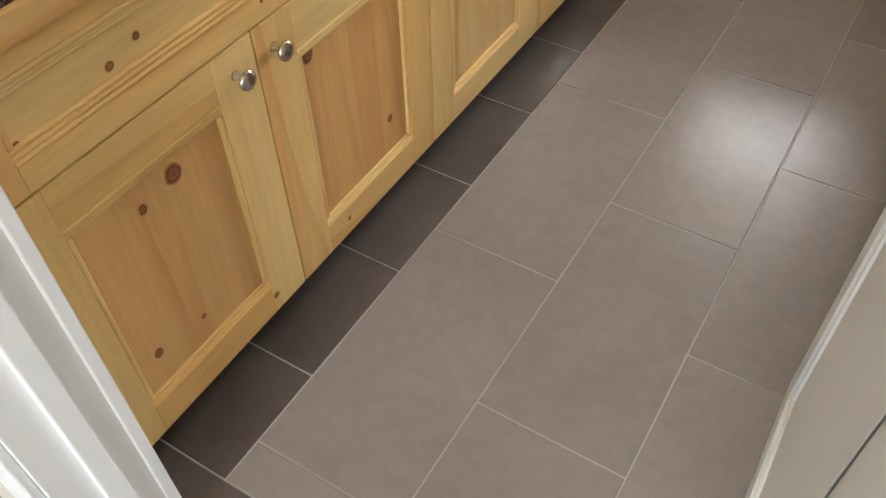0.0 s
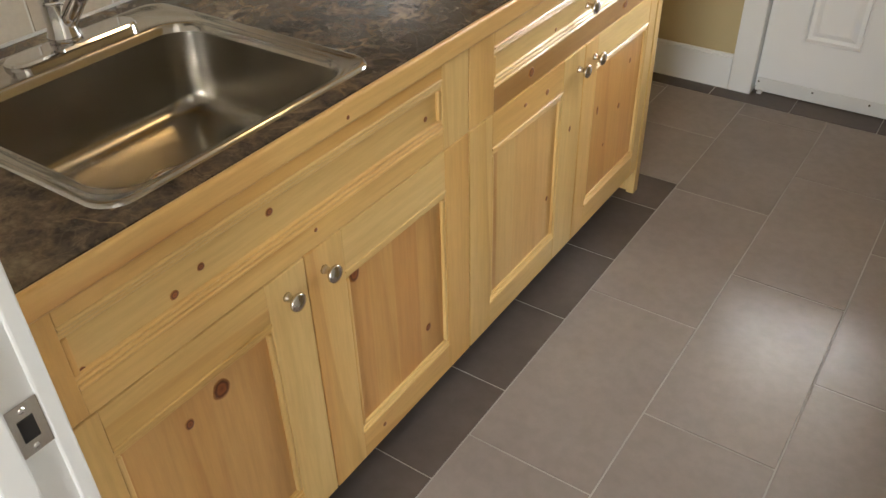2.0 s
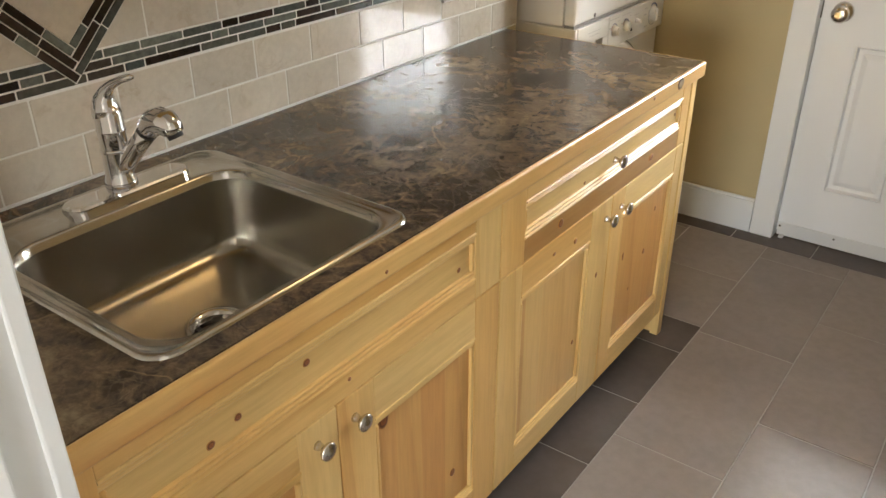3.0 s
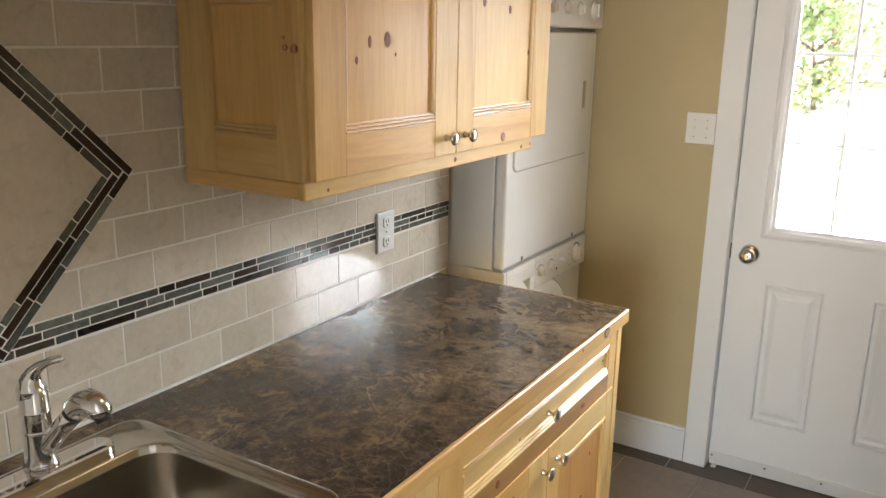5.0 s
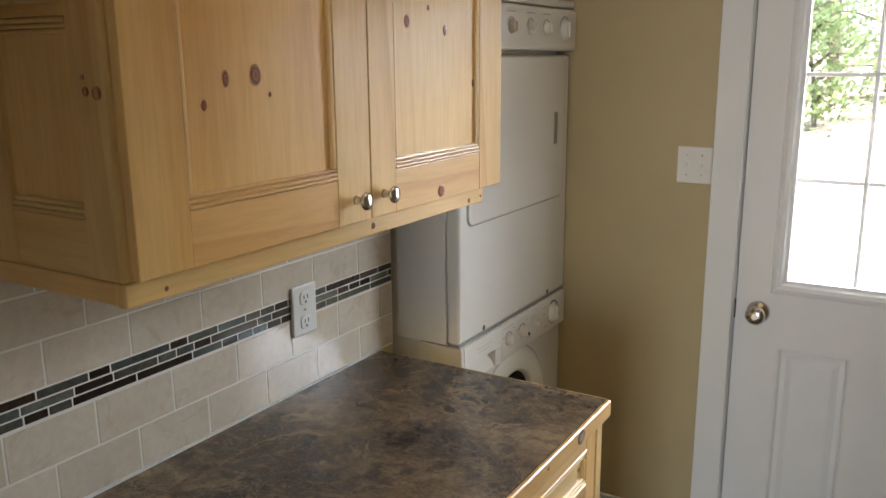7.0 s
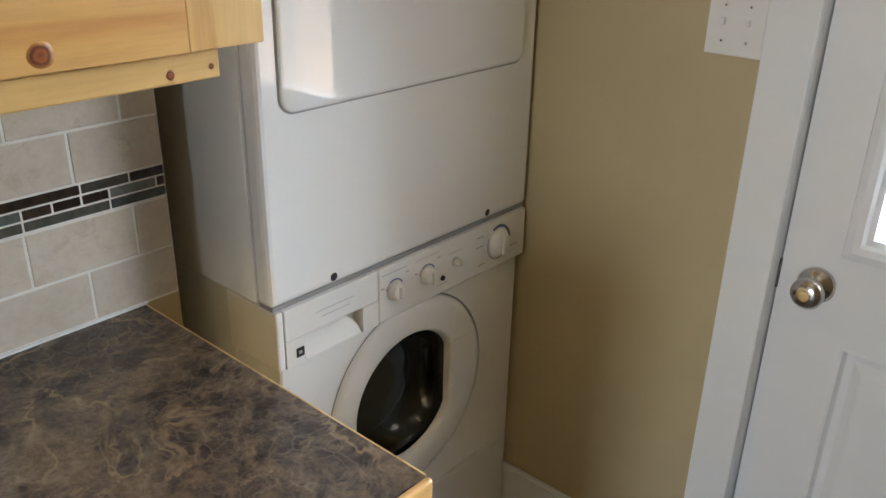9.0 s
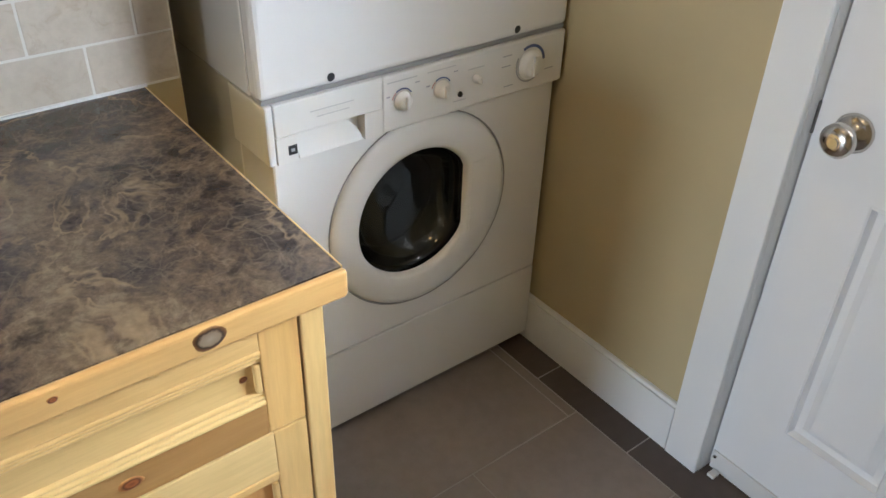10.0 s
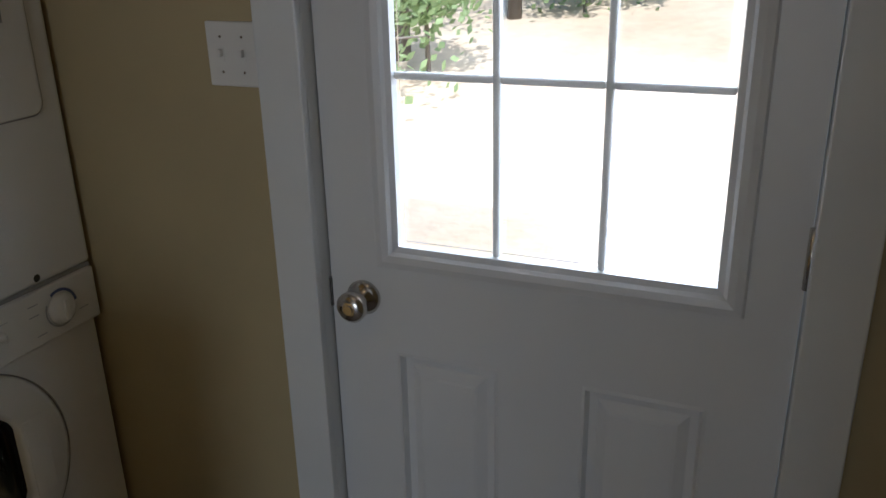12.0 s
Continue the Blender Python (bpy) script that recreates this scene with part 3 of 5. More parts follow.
def framed_front(name, cab, face, y0, y1, z0, z1, py0, py1, pz0, pz1, label, knobs=(), knots=(), panel_mat=None, low_rail=None):
    """A cabinet door or drawer front: stiles and rails, stepped beads and a sunk panel, its face in the plane x = face."""
    th, sink = 0.020, 0.009
    d = part(name, boxes((face - th, face, y0, py0, z0, z1, 0.0018)), PINE_V, cab, label)
    part("stile", boxes((face - th, face, py1, y1, z0, z1, 0.0018)), PINE_V, d)
    part("rail", boxes((face - th, face - 0.0004, py0, py1, pz1, z1, 0.0012)), PINE_H, d)
    part("rail", boxes((face - th, face - 0.0004, py0, py1, z0, pz0, 0.0012)), low_rail or PINE_H, d)
    part("panel", boxes((face - th + 0.002, face - sink, py0, py1, pz0, pz1)), panel_mat or PINE_PANEL, d)
    # reeded beads lie along the top and bottom rails, plain ones up the sides
    for za, zb in ((pz1, -1), (pz0, 1)):
        bm = reeds((0, py0, 0), (0, py1, 0), (face - 0.0015, 0, za + zb * 0.004), (0, 0, zb * 0.0072), (1, 0, 0), 0.004, 3, -0.0024)
        part("bead", bm, PINE_H, d)
    for ya, s in ((py0, 1), (py1, -1)):
        yc = ya + s * 0.005
        part("bead", boxes((face - sink - 0.001, face - 0.001, yc - 0.0048, yc + 0.0048, pz0 + 0.022, pz1 - 0.022, 0.003)), PINE_V, d)
    for y, z in knobs:
        cabinet_knob(d, face, y, z)
    for y, z, r, s, sunk in knots:
        knot(d, face - (sink if sunk else 0), y, z, r, s)
    return d


def base_cabinet(y0, y1, label, end_panel):
    cab = thing("base_cabinet", (-0.95, (y0 + y1) / 2, 0), label, "cabinet", "base cabinets under the counter")
    back, face = -1.28, FRONT - 0.021
    part("side", boxes((back, face, y0 + 0.001, y0 + 0.018, 0.09, 0.835)), PINE_V, cab)
    part("side", boxes((back, face, y1 - 0.019, y1 - 0.001, 0.0 if end_panel else 0.09, 0.835)), PINE_V, cab)
    part("bottom", boxes((back, face, y0 + 0.018, y1 - 0.019, 0.09, 0.106)), PINE_H, cab)
    part("back", boxes((back, back + 0.008, y0 + 0.018, y1 - 0.019, 0.106, 0.70)), PINE_V, cab)
    # this board is near-black from end to end, the others are pine
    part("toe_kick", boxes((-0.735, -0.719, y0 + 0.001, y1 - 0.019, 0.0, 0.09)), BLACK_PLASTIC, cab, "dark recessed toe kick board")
    # face frame behind the doors
    part("face_frame", boxes((face - 0.018, face, y0 + 0.018, y1 - 0.019, 0.64, 0.675), (face - 0.018, face, y0 + 0.018, y1 - 0.019, 0.80, 0.835), (face - 0.018, face, (y0 + y1) / 2 - 0.02, (y0 + y1) / 2 + 0.02, 0.106, 0.64)), PINE_H, cab)
    return cab


cab_a = base_cabinet(0.424, 1.3755, "knotty pine base cabinet under the sink with two doors", False)
framed_front("door", cab_a, FRONT, 0.428, 0.8945, 0.089, 0.657, 0.510, 0.808, 0.158, 0.585, "knotty pine door with a reeded frame", [(0.848, 0.610)],
             [(0.698, 0.531, 0.018, 1.15, 1), (0.632, 0.515, 0.009, 1.3, 1), (0.562, 0.250, 0.010, 1.3, 1), (0.661, 0.234, 0.006, 1.2, 1), (0.815, 0.130, 0.008, 1.1, 0)])
framed_front("door", cab_a, FRONT, 0.8975, 1.374, 0.089, 0.657, 0.986, 1.290, 0.158, 0.572, "knotty pine door with a reeded frame", [(0.936, 0.608)],
             [(1.016, 0.542, 0.015, 1.25, 1), (1.227, 0.259, 0.0095, 1.2, 1), (1.05, 0.128, 0.005, 1.3, 0)])
framed_front("drawer_front", cab_a, FRONT, 0.428, 1.374, 0.6605, 0.835, 0.500, 1.287, 0.702, 0.806, "wide knotty pine front below the sink", (),
             [(0.664, 0.738, 0.008, 1.0, 1), (0.715, 0.753, 0.007, 1.0, 1), (0.850, 0.766, 0.008, 1.0, 1), (0.515, 0.722, 0.006, 1.0, 1), (1.245, 0.742, 0.006, 1.0, 1), (0.93, 0.690, 0.004, 1.0, 0)], PINE_HPANEL)

cab_b = base_cabinet(1.3765, 2.364, "knotty pine base cabinet with a wide drawer and two doors", True)
framed_front("door", cab_b, FRONT, 1.378, 1.886, 0.089, 0.657, 1.465, 1.778, 0.158, 0.580, "knotty pine door with a reeded frame", [(1.856, 0.607)],
             [(1.70, 0.612, 0.008, 1.0, 0), (1.83, 0.46, 0.006, 1.4, 0), (1.745, 0.30, 0.006, 1.2, 1), (1.60, 0.622, 0.007, 0.7, 0)])
framed_front("door", cab_b, FRONT, 1.889, 2.330, 0.089, 0.657, 1.958, 2.282, 0.158, 0.583, "knotty pine door with a reeded frame", [(1.938, 0.609)],
             [(2.153, 0.384, 0.008, 1.3, 1), (2.01, 0.43, 0.006, 2.2, 1), (2.20, 0.50, 0.006, 1.5, 1), (2.07, 0.30, 0.005, 1.2, 1)])
framed_front("drawer_front", cab_b, FRONT, 1.378, 2.330, 0.6605, 0.835, 1.468, 2.277, 0.712, 0.802, "wide knotty pine drawer front", [(1.872, 0.757)],
             [(1.62, 0.690, 0.013, 0.9, 0), (2.10, 0.688, 0.016, 0.6, 0), (1.74, 0.742, 0.005, 1.0, 1), (2.255, 0.76, 0.006, 1.0, 1)], PINE_HPANEL, PINE_HEART)
part("end_stile", boxes((-0.672, FRONT + 0.002, 2.333, 2.365, 0.0, 0.835, 0.002)), PINE_V, cab_b, "upright pine board that reaches the floor")


# ---- counter, sink and faucet ----
SX0, SX1, SY0, SY1 = -1.124, -0.706, 0.656, 1.124      # the basin's mouth
counter = thing("countertop", (-0.96, 1.41, 0.836), "dark brown marbled laminate countertop edged with pine", "countertop")
slab_bm = bmesh.new()
slab_xs, slab_ys = (-1.2925, SX0 - 0.03, SX1 + 0.012, -0.6505), (0.4235, SY0 - 0.02, SY1 + 0.012, 2.3950)
top_grid = [[slab_bm.verts.new((x, y, CTOP)) for y in slab_ys] for x in slab_xs]
low_grid = [[slab_bm.verts.new((x, y, 0.838)) for y in slab_ys] for x in slab_xs]
for i in range(3):
    for j in range(3):
        if (i, j) != (1, 1):
            for g in (top_grid, low_grid):
                slab_bm.faces.new((g[i][j], g[i + 1][j], g[i + 1][j + 1], g[i][j + 1]))
ring_ij = [(0, 0), (1, 0), (2, 0), (3, 0), (3, 1), (3, 2), (3, 3), (2, 3), (1, 3), (0, 3), (0, 2), (0, 1)]
for ring in (ring_ij, [(1, 1), (2, 1), (2, 2), (1, 2)]):
    for (i, j), (k, l) in zip(ring, ring[1:] + ring[:1]):
        slab_bm.faces.new((top_grid[i][j], top_grid[k][l], low_grid[k][l], low_grid[i][j]))
part("laminate_top", slab_bm, LAMINATE, counter)
edge = part("front_edge", boxes((-0.6505, -0.638, 0.4235, 2.3985, 0.835, CTOP + 0.0005, 0.0060, 3)), PINE_EDGE, counter, "solid pine front edging with knots")
part("end_edge", boxes((-1.2925, -0.651, 2.3950, 2.3980, 0.835, CTOP + 0.0003, 0.001)), PINE_X, counter, "solid pine end edging")
for y, z, r, s in ((2.217, 0.858, 0.021, 0.78), (2.05, 0.862, 0.006, 0.8), (1.02, 0.85, 0.004, 1.0)):
    knot(edge, -0.638, y, z, r, s, DEAD_KNOT if r > 0.015 else None)
part("caulk", boxes((-1.2928, -1.2885, 0.4235, 2.40, CTOP, CTOP + 0.004)), CAULK, counter)


def kitchen_sink():
    s = thing("sink", (-0.96, 0.89, CTOP), "single-bowl stainless steel drop-in sink, empty and wet", "sink")
    bm = bmesh.new()
    cx, cy = (SX0 + SX1) / 2, (SY0 + SY1) / 2
    hx, hy = (SX1 - SX0) / 2, (SY1 - SY0) / 2
    ox, oy, ohx, ohy = -0.9605, 0.891, 0.2745, 0.268
    loops = [(ox, oy, ohx, ohy, 0.045, CTOP + 0.0005), (ox, oy, ohx - 0.003, ohy - 0.003, 0.043, CTOP + 0.006), (ox, oy, ohx - 0.010, ohy - 0.010, 0.040, CTOP + 0.0065), (ox, oy, ohx - 0.013, ohy - 0.013, 0.037, CTOP + 0.0035),
             (cx, cy, hx + 0.007, hy + 0.010, 0.072, CTOP + 0.003), (cx, cy, hx + 0.004, hy + 0.004, 0.070, CTOP + 0.0045), (cx, cy, hx, hy, 0.066, CTOP + 0.001), (cx, cy, hx - 0.004, hy - 0.004, 0.064, CTOP - 0.012),
             (cx, cy, hx - 0.012, hy - 0.012, 0.062, CTOP - 0.125), (cx, cy, hx - 0.0145, hy - 0.0145, 0.062, CTOP - 0.138), (cx, cy, hx - 0.021, hy - 0.021, 0.061, CTOP - 0.150), (cx, cy, hx - 0.032, hy - 0.032, 0.060, CTOP - 0.1585), (cx, cy, hx - 0.045, hy - 0.045, 0.058, CTOP - 0.163), (cx, cy, hx - 0.060, hy - 0.060, 0.055, CTOP - 0.1655), (cx, cy, hx - 0.085, hy - 0.085, 0.07, CTOP - 0.1675), (-0.925, 0.897, 0.075, 0.075, 0.0749, CTOP - 0.1695), (-0.925, 0.897, 0.056, 0.056, 0.0559, CTOP - 0.171)]
    rings = [[bm.verts.new((x, y, z)) for x, y in rounded(a, b, c, d, r, 10)] for a, b, c, d, r, z in loops]
    bridge(bm, rings[7:])
    rim = bmesh.new()
    bridge(rim, [[rim.verts.new(v.co) for v in ring] for ring in rings[:8]])
    for ring in rings[:7]:
        for v in ring:
            bm.verts.remove(v)
    part("bowl", bm, STEEL, s, "brushed steel bowl with water marks", smooth=True)
    part("rim", rim, RIM_STEEL, s, "polished steel rim", smooth=True)
    z = CTOP - 0.171
    dr = part("drain", lathe([(0.0, -0.04), (0.032, -0.04), (0.037, -0.012), (0.040, -0.004), (0.056, 0.0005), (0.057, 0.002), (0.050, 0.003), (0.044, 0.000), (0.0385, -0.006), (0.035, -0.028), (0.0, -0.030)], (-0.925, 0.897, z), "z", 32), CHROME, s, "chrome drain ring with a strainer", True)
    part("strainer", lathe([(0, -0.029), (0.027, -0.029), (0.031, -0.020), (0.029, -0.018), (0.010, -0.020), (0.0, -0.020)], (-0.925, 0.897, z), "z", 24), IRON, dr, smooth=True)
    part("stem", lathe([(0, -0.021), (0.006, -0.021), (0.004, -0.008), (0.005, 0.004), (0.010, 0.008), (0.009, 0.013), (0, 0.014)], (-0.925, 0.897, z), "z", 16), IRON, dr, smooth=True)
    for k in range(3):
        a = 0.5 + k * 2.094
        part("spoke", tube([(-0.925, 0.897, z - 0.012), (-0.925 + 0.034 * math.cos(a), 0.897 + 0.034 * math.sin(a), z - 0.016)], [0.004, 0.003], 8), IRON, dr)
    return s


kitchen_sink()


def faucet():
    f = thing("faucet", (-1.195, 0.935, CTOP), "chrome single-lever faucet with a pull-out spout", "faucet")
    z = CTOP + 0.003
    bm = bmesh.new()
    rings = []
    for g, h in ((0.0, 0.0), (0.001, 0.007), (0.004, 0.0105), (0.012, 0.012)):
        rings.append([bm.verts.new((x, y, z + h)) for x, y in rounded(-1.182, 0.935, 0.030 - g, 0.128 - g, 0.0295 - g, 10)])
    bridge(bm, rings, True, True)
    part("deck_plate", bm, CHROME, f, smooth=False)
    part("body", lathe([(0, 0.012), (0.030, 0.012), (0.029, 0.020), (0.0255, 0.030), (0.0245, 0.090), (0.0245, 0.112), (0.026, 0.114), (0.026, 0.118), (0.0245, 0.120), (0.024, 0.146), (0.017, 0.160), (0, 0.165)], (-1.195, 0.932, z), "z", 28), CHROME, f, smooth=True)
    part("lever", tube([(-1.196, 0.932, z + 0.142), (-1.200, 0.932, z + 0.158), (-1.199, 0.933, z + 0.172), (-1.192, 0.936, z + 0.186), (-1.177, 0.941, z + 0.199), (-1.158, 0.947, z + 0.209), (-1.140, 0.952, z + 0.215), (-1.133, 0.954, z + 0.2155)], [0.0238, 0.0215, 0.0170, 0.0115, 0.0082, 0.0068, 0.0062, 0.003], 18, flat=1.15), CHROME, f, "curved chrome lever handle", True)
    part("collar", lathe([(0.0245, 0.0), (0.0262, 0.002), (0.0262, 0.005), (0.0245, 0.007)], (-1.195, 0.932, z + 0.076), "z", 28), CHROME, f, smooth=True)
    part("spout", tube([(-1.205, 0.933, z + 0.022), (-1.172, 0.940, z + 0.060), (-1.140, 0.946, z + 0.096), (-1.110, 0.952, z + 0.128)], [0.0205, 0.0178, 0.0172, 0.0176], 18), CHROME, f, smooth=True)
    head = part("spray_head", tube([(-1.116, 0.951, z + 0.122), (-1.108, 0.9526, z + 0.133), (-1.096, 0.955, z + 0.143), (-1.081, 0.958, z + 0.148), (-1.067, 0.961, z + 0.145), (-1.058, 0.963, z + 0.136), (-1.055, 0.964, z + 0.129)], [0.0178, 0.0218, 0.0238, 0.0243, 0.0235, 0.0205, 0.0165], 20), CHROME, f, smooth=True)
    part("seam_ring", tube([(-1.1165, 0.9508, z + 0.1212), (-1.1145, 0.9512, z + 0.1236)], [0.0186, 0.0186], 20), IRON, head)
    part("nozzle", tube([(-1.057, 0.9636, z + 0.131), (-1.0525, 0.9646, z + 0.121)], [0.0150, 0.0135], 16), BLACK_PLASTIC, head)


faucet()


# ---- upper cabinets ----
UX = -0.940           # door faces
def upper_cabinet():
    c = thing("upper_cabinet", (-1.12, 1.9, 1.318), "knotty pine wall cabinet with two doors over the counter", "cabinet")
    y0, y1, z0, z1 = 1.374, 2.412, 1.352, 2.12
    front = UX - 0.021
    # the side toward the sink has a frame and a sunk panel
    s = part("side", boxes((-1.288, -1.195, y0, y0 + 0.018, z0, z1)), PINE_V, c)
    part("stile", boxes((-1.028, front, y0, y0 + 0.018, z0, z1)), PINE_V, s)
    part("rail", boxes((-1.195, -1.028, y0 + 0.0004, y0 + 0.018, z0, 1.432)), PINE_X, s)
    part("rail", boxes((-1.195, -1.028, y0 + 0.0004, y0 + 0.018, 1.70, 1.78)), PINE_X, s)
    part("panel", boxes((-1.195, -1.028, y0 + 0.009, y0 + 0.016, 1.432, 1.70), (-1.195, -1.028, y0 + 0.009, y0 + 0.016, 1.78, z1)), PINE_PALE, s)
    for za, sg in ((1.432, 1), (1.70, -1)):
        bm = reeds((-1.195, 0, 0), (-1.028, 0, 0), (0, y0 + 0.0015, za + sg * 0.004), (0, 0, sg * 0.0072), (0, -1, 0), 0.004, 3, -0.0024)
        part("bead", bm, PINE_X, s)
    part("side", boxes((-1.288, front, y1 - 0.018, y1, z0, z1)), PINE_V, c)
    part("bottom", boxes((-1.288, front, y0 + 0.018, y1 - 0.018, z0 + 0.002, z0 + 0.020)), PINE_H, c)
    part("top", boxes((-1.288, front, y0 + 0.018, y1 - 0.018, z1 - 0.018, z1)), PINE_H, c)
    for ya, yb in ((y0 + 0.018, y0 + 0.05), (y1 - 0.05, y1 - 0.018)):
        part("face_frame", boxes((front - 0.018, front, ya, yb, z0 + 0.02, z1 - 0.018)), PINE_V, c)
    rail = part("light_rail", boxes((-0.976, -0.957, y0 - 0.002, 2.362, 1.316, 1.3515, 0.003)), PINE_H, c, "narrow pine rail below the doors")
    part("light_rail", boxes((-1.288, -0.976, y0 - 0.002, y0 + 0.018, 1.318, 1.3515, 0.003)), PINE_X, c)
    for y, z, r in ((2.296, 1.328, 0.006), (2.350, 1.331, 0.004), (1.44, 1.330, 0.004), (1.93, 1.334, 0.007)):
        knot(rail, -0.957, y, z, r, 1.0)
    framed_front("door", c, UX, 1.384, 1.903, 1.3535, 2.105, 1.478, 1.808, 1.436, 2.015, "knotty pine door with a reeded frame", [(1.858, 1.395)], panel_mat=PINE_PALE, knots=
                 [(1.630, 1.620, 0.013, 1.4, 1), (1.569, 1.616, 0.007, 2.0, 1), (1.525, 1.580, 0.006, 1.4, 1), (1.66, 1.59, 0.0035, 1.2, 1)])
    framed_front("door", c, UX, 1.906, 2.416, 1.3535, 2.105, 1.985, 2.314, 1.436, 2.015, "knotty pine door with a reeded frame", [(1.944, 1.395)], panel_mat=PINE_PALE, knots=
                 [(2.043, 1.712, 0.010, 1.3, 1), (2.182, 1.698, 0.008, 1.4, 1), (2.298, 1.589, 0.005, 1.8, 1), (2.150, 1.372, 0.014, 1.0, 0), (2.12, 1.74, 0.005, 1.3, 1)])
    for x, z, r in ((-1.000, 1.604, 0.007), (-0.978, 1.602, 0.010), (-1.004, 1.622, 0.004)):
        bm = lathe([(r, 0.0004), (r * 0.9, -0.0006), (r * 0.3, -0.001), (0.0, -0.001)], (x, y0, z), "y", 14)
        part("knot", bm, KNOT, s, smooth=True)


upper_cabinet()


def bridge_cabinet():
    """The shorter cabinet over the sink."""
    c = thing("bridge_cabinet", (-1.17, 0.9, 1.735), "short knotty pine wall cabinet over the sink", "cabinet")
    y0, y1, z0, z1 = 0.4235, 1.3725, 1.716, 2.12
    f = -1.030
    part("carcass", boxes((-1.288, f - 0.02, y0, y0 + 0.018, z0, z1), (-1.288, f - 0.02, y1 - 0.018, y1, z0, z1), (-1.288, f - 0.02, y0 + 0.018, y1 - 0.018, z0 + 0.012, z0 + 0.03), (-1.288, f - 0.02, y0 + 0.018, y1 - 0.018, z1 - 0.018, z1)), PINE_H, c)
    r = part("bottom_rail", boxes((f - 0.02, f, y0, y1, z0, z0 + 0.06, 0.002)), PINE_H, c)
    part("door", boxes((f - 0.02, f, y0, 0.896, z0 + 0.062, z1, 0.002)), PINE_V, c)
    part("door", boxes((f - 0.02, f, 0.899, y1, z0 + 0.062, z1, 0.002)), PINE_V, c)
    knot(r, f, 1.345, z0 + 0.022, 0.011, 1.0)


bridge_cabinet()


# ---- laundry stack ----
WX = -1.130            # front of the washer
def dial(parent, x, y, z, r, mat=None):
    d = part("dial", lathe([(0, 0), (r * 1.05, 0), (r, 0.004), (r * 0.82, 0.013), (r * 0.7, 0.015), (0, 0.0155)], (x, y, z), "x", 26), mat or PLASTIC, parent, smooth=True)
    part("grip", boxes((x + 0.014, x + 0.021, y - r * 0.16, y + r * 0.16, z - r * 0.72, z + r * 0.72, 0.002)), mat or PLASTIC, d)
    return d


def arc(parent, x, y, z, r0, r1, a0, a1, mat):
    bm = bmesh.new()
    n = 14
    rings = []
    for i in range(n + 1):
        a = radians(a0 + (a1 - a0) * i / n)
        rings.append([bm.verts.new((x + h, y + r * math.cos(a), z + r * math.sin(a))) for r, h in ((r0, 0), (r1, 0), (r1, 0.0008), (r0, 0.0008))])
    bridge(bm, rings, True, True)
    return part("dial_mark", bm, mat, parent)


def d_loop(bm, x, yc, zc, r, cut, n=48):
    """A circle with its far side cut off straight at y = cut."""
    out = []
    for i in range(n):
        a = 2 * math.pi * i / n
        out.append(bm.verts.new((x, min(yc + r * math.cos(a), cut), zc + r * math.sin(a))))
    return out


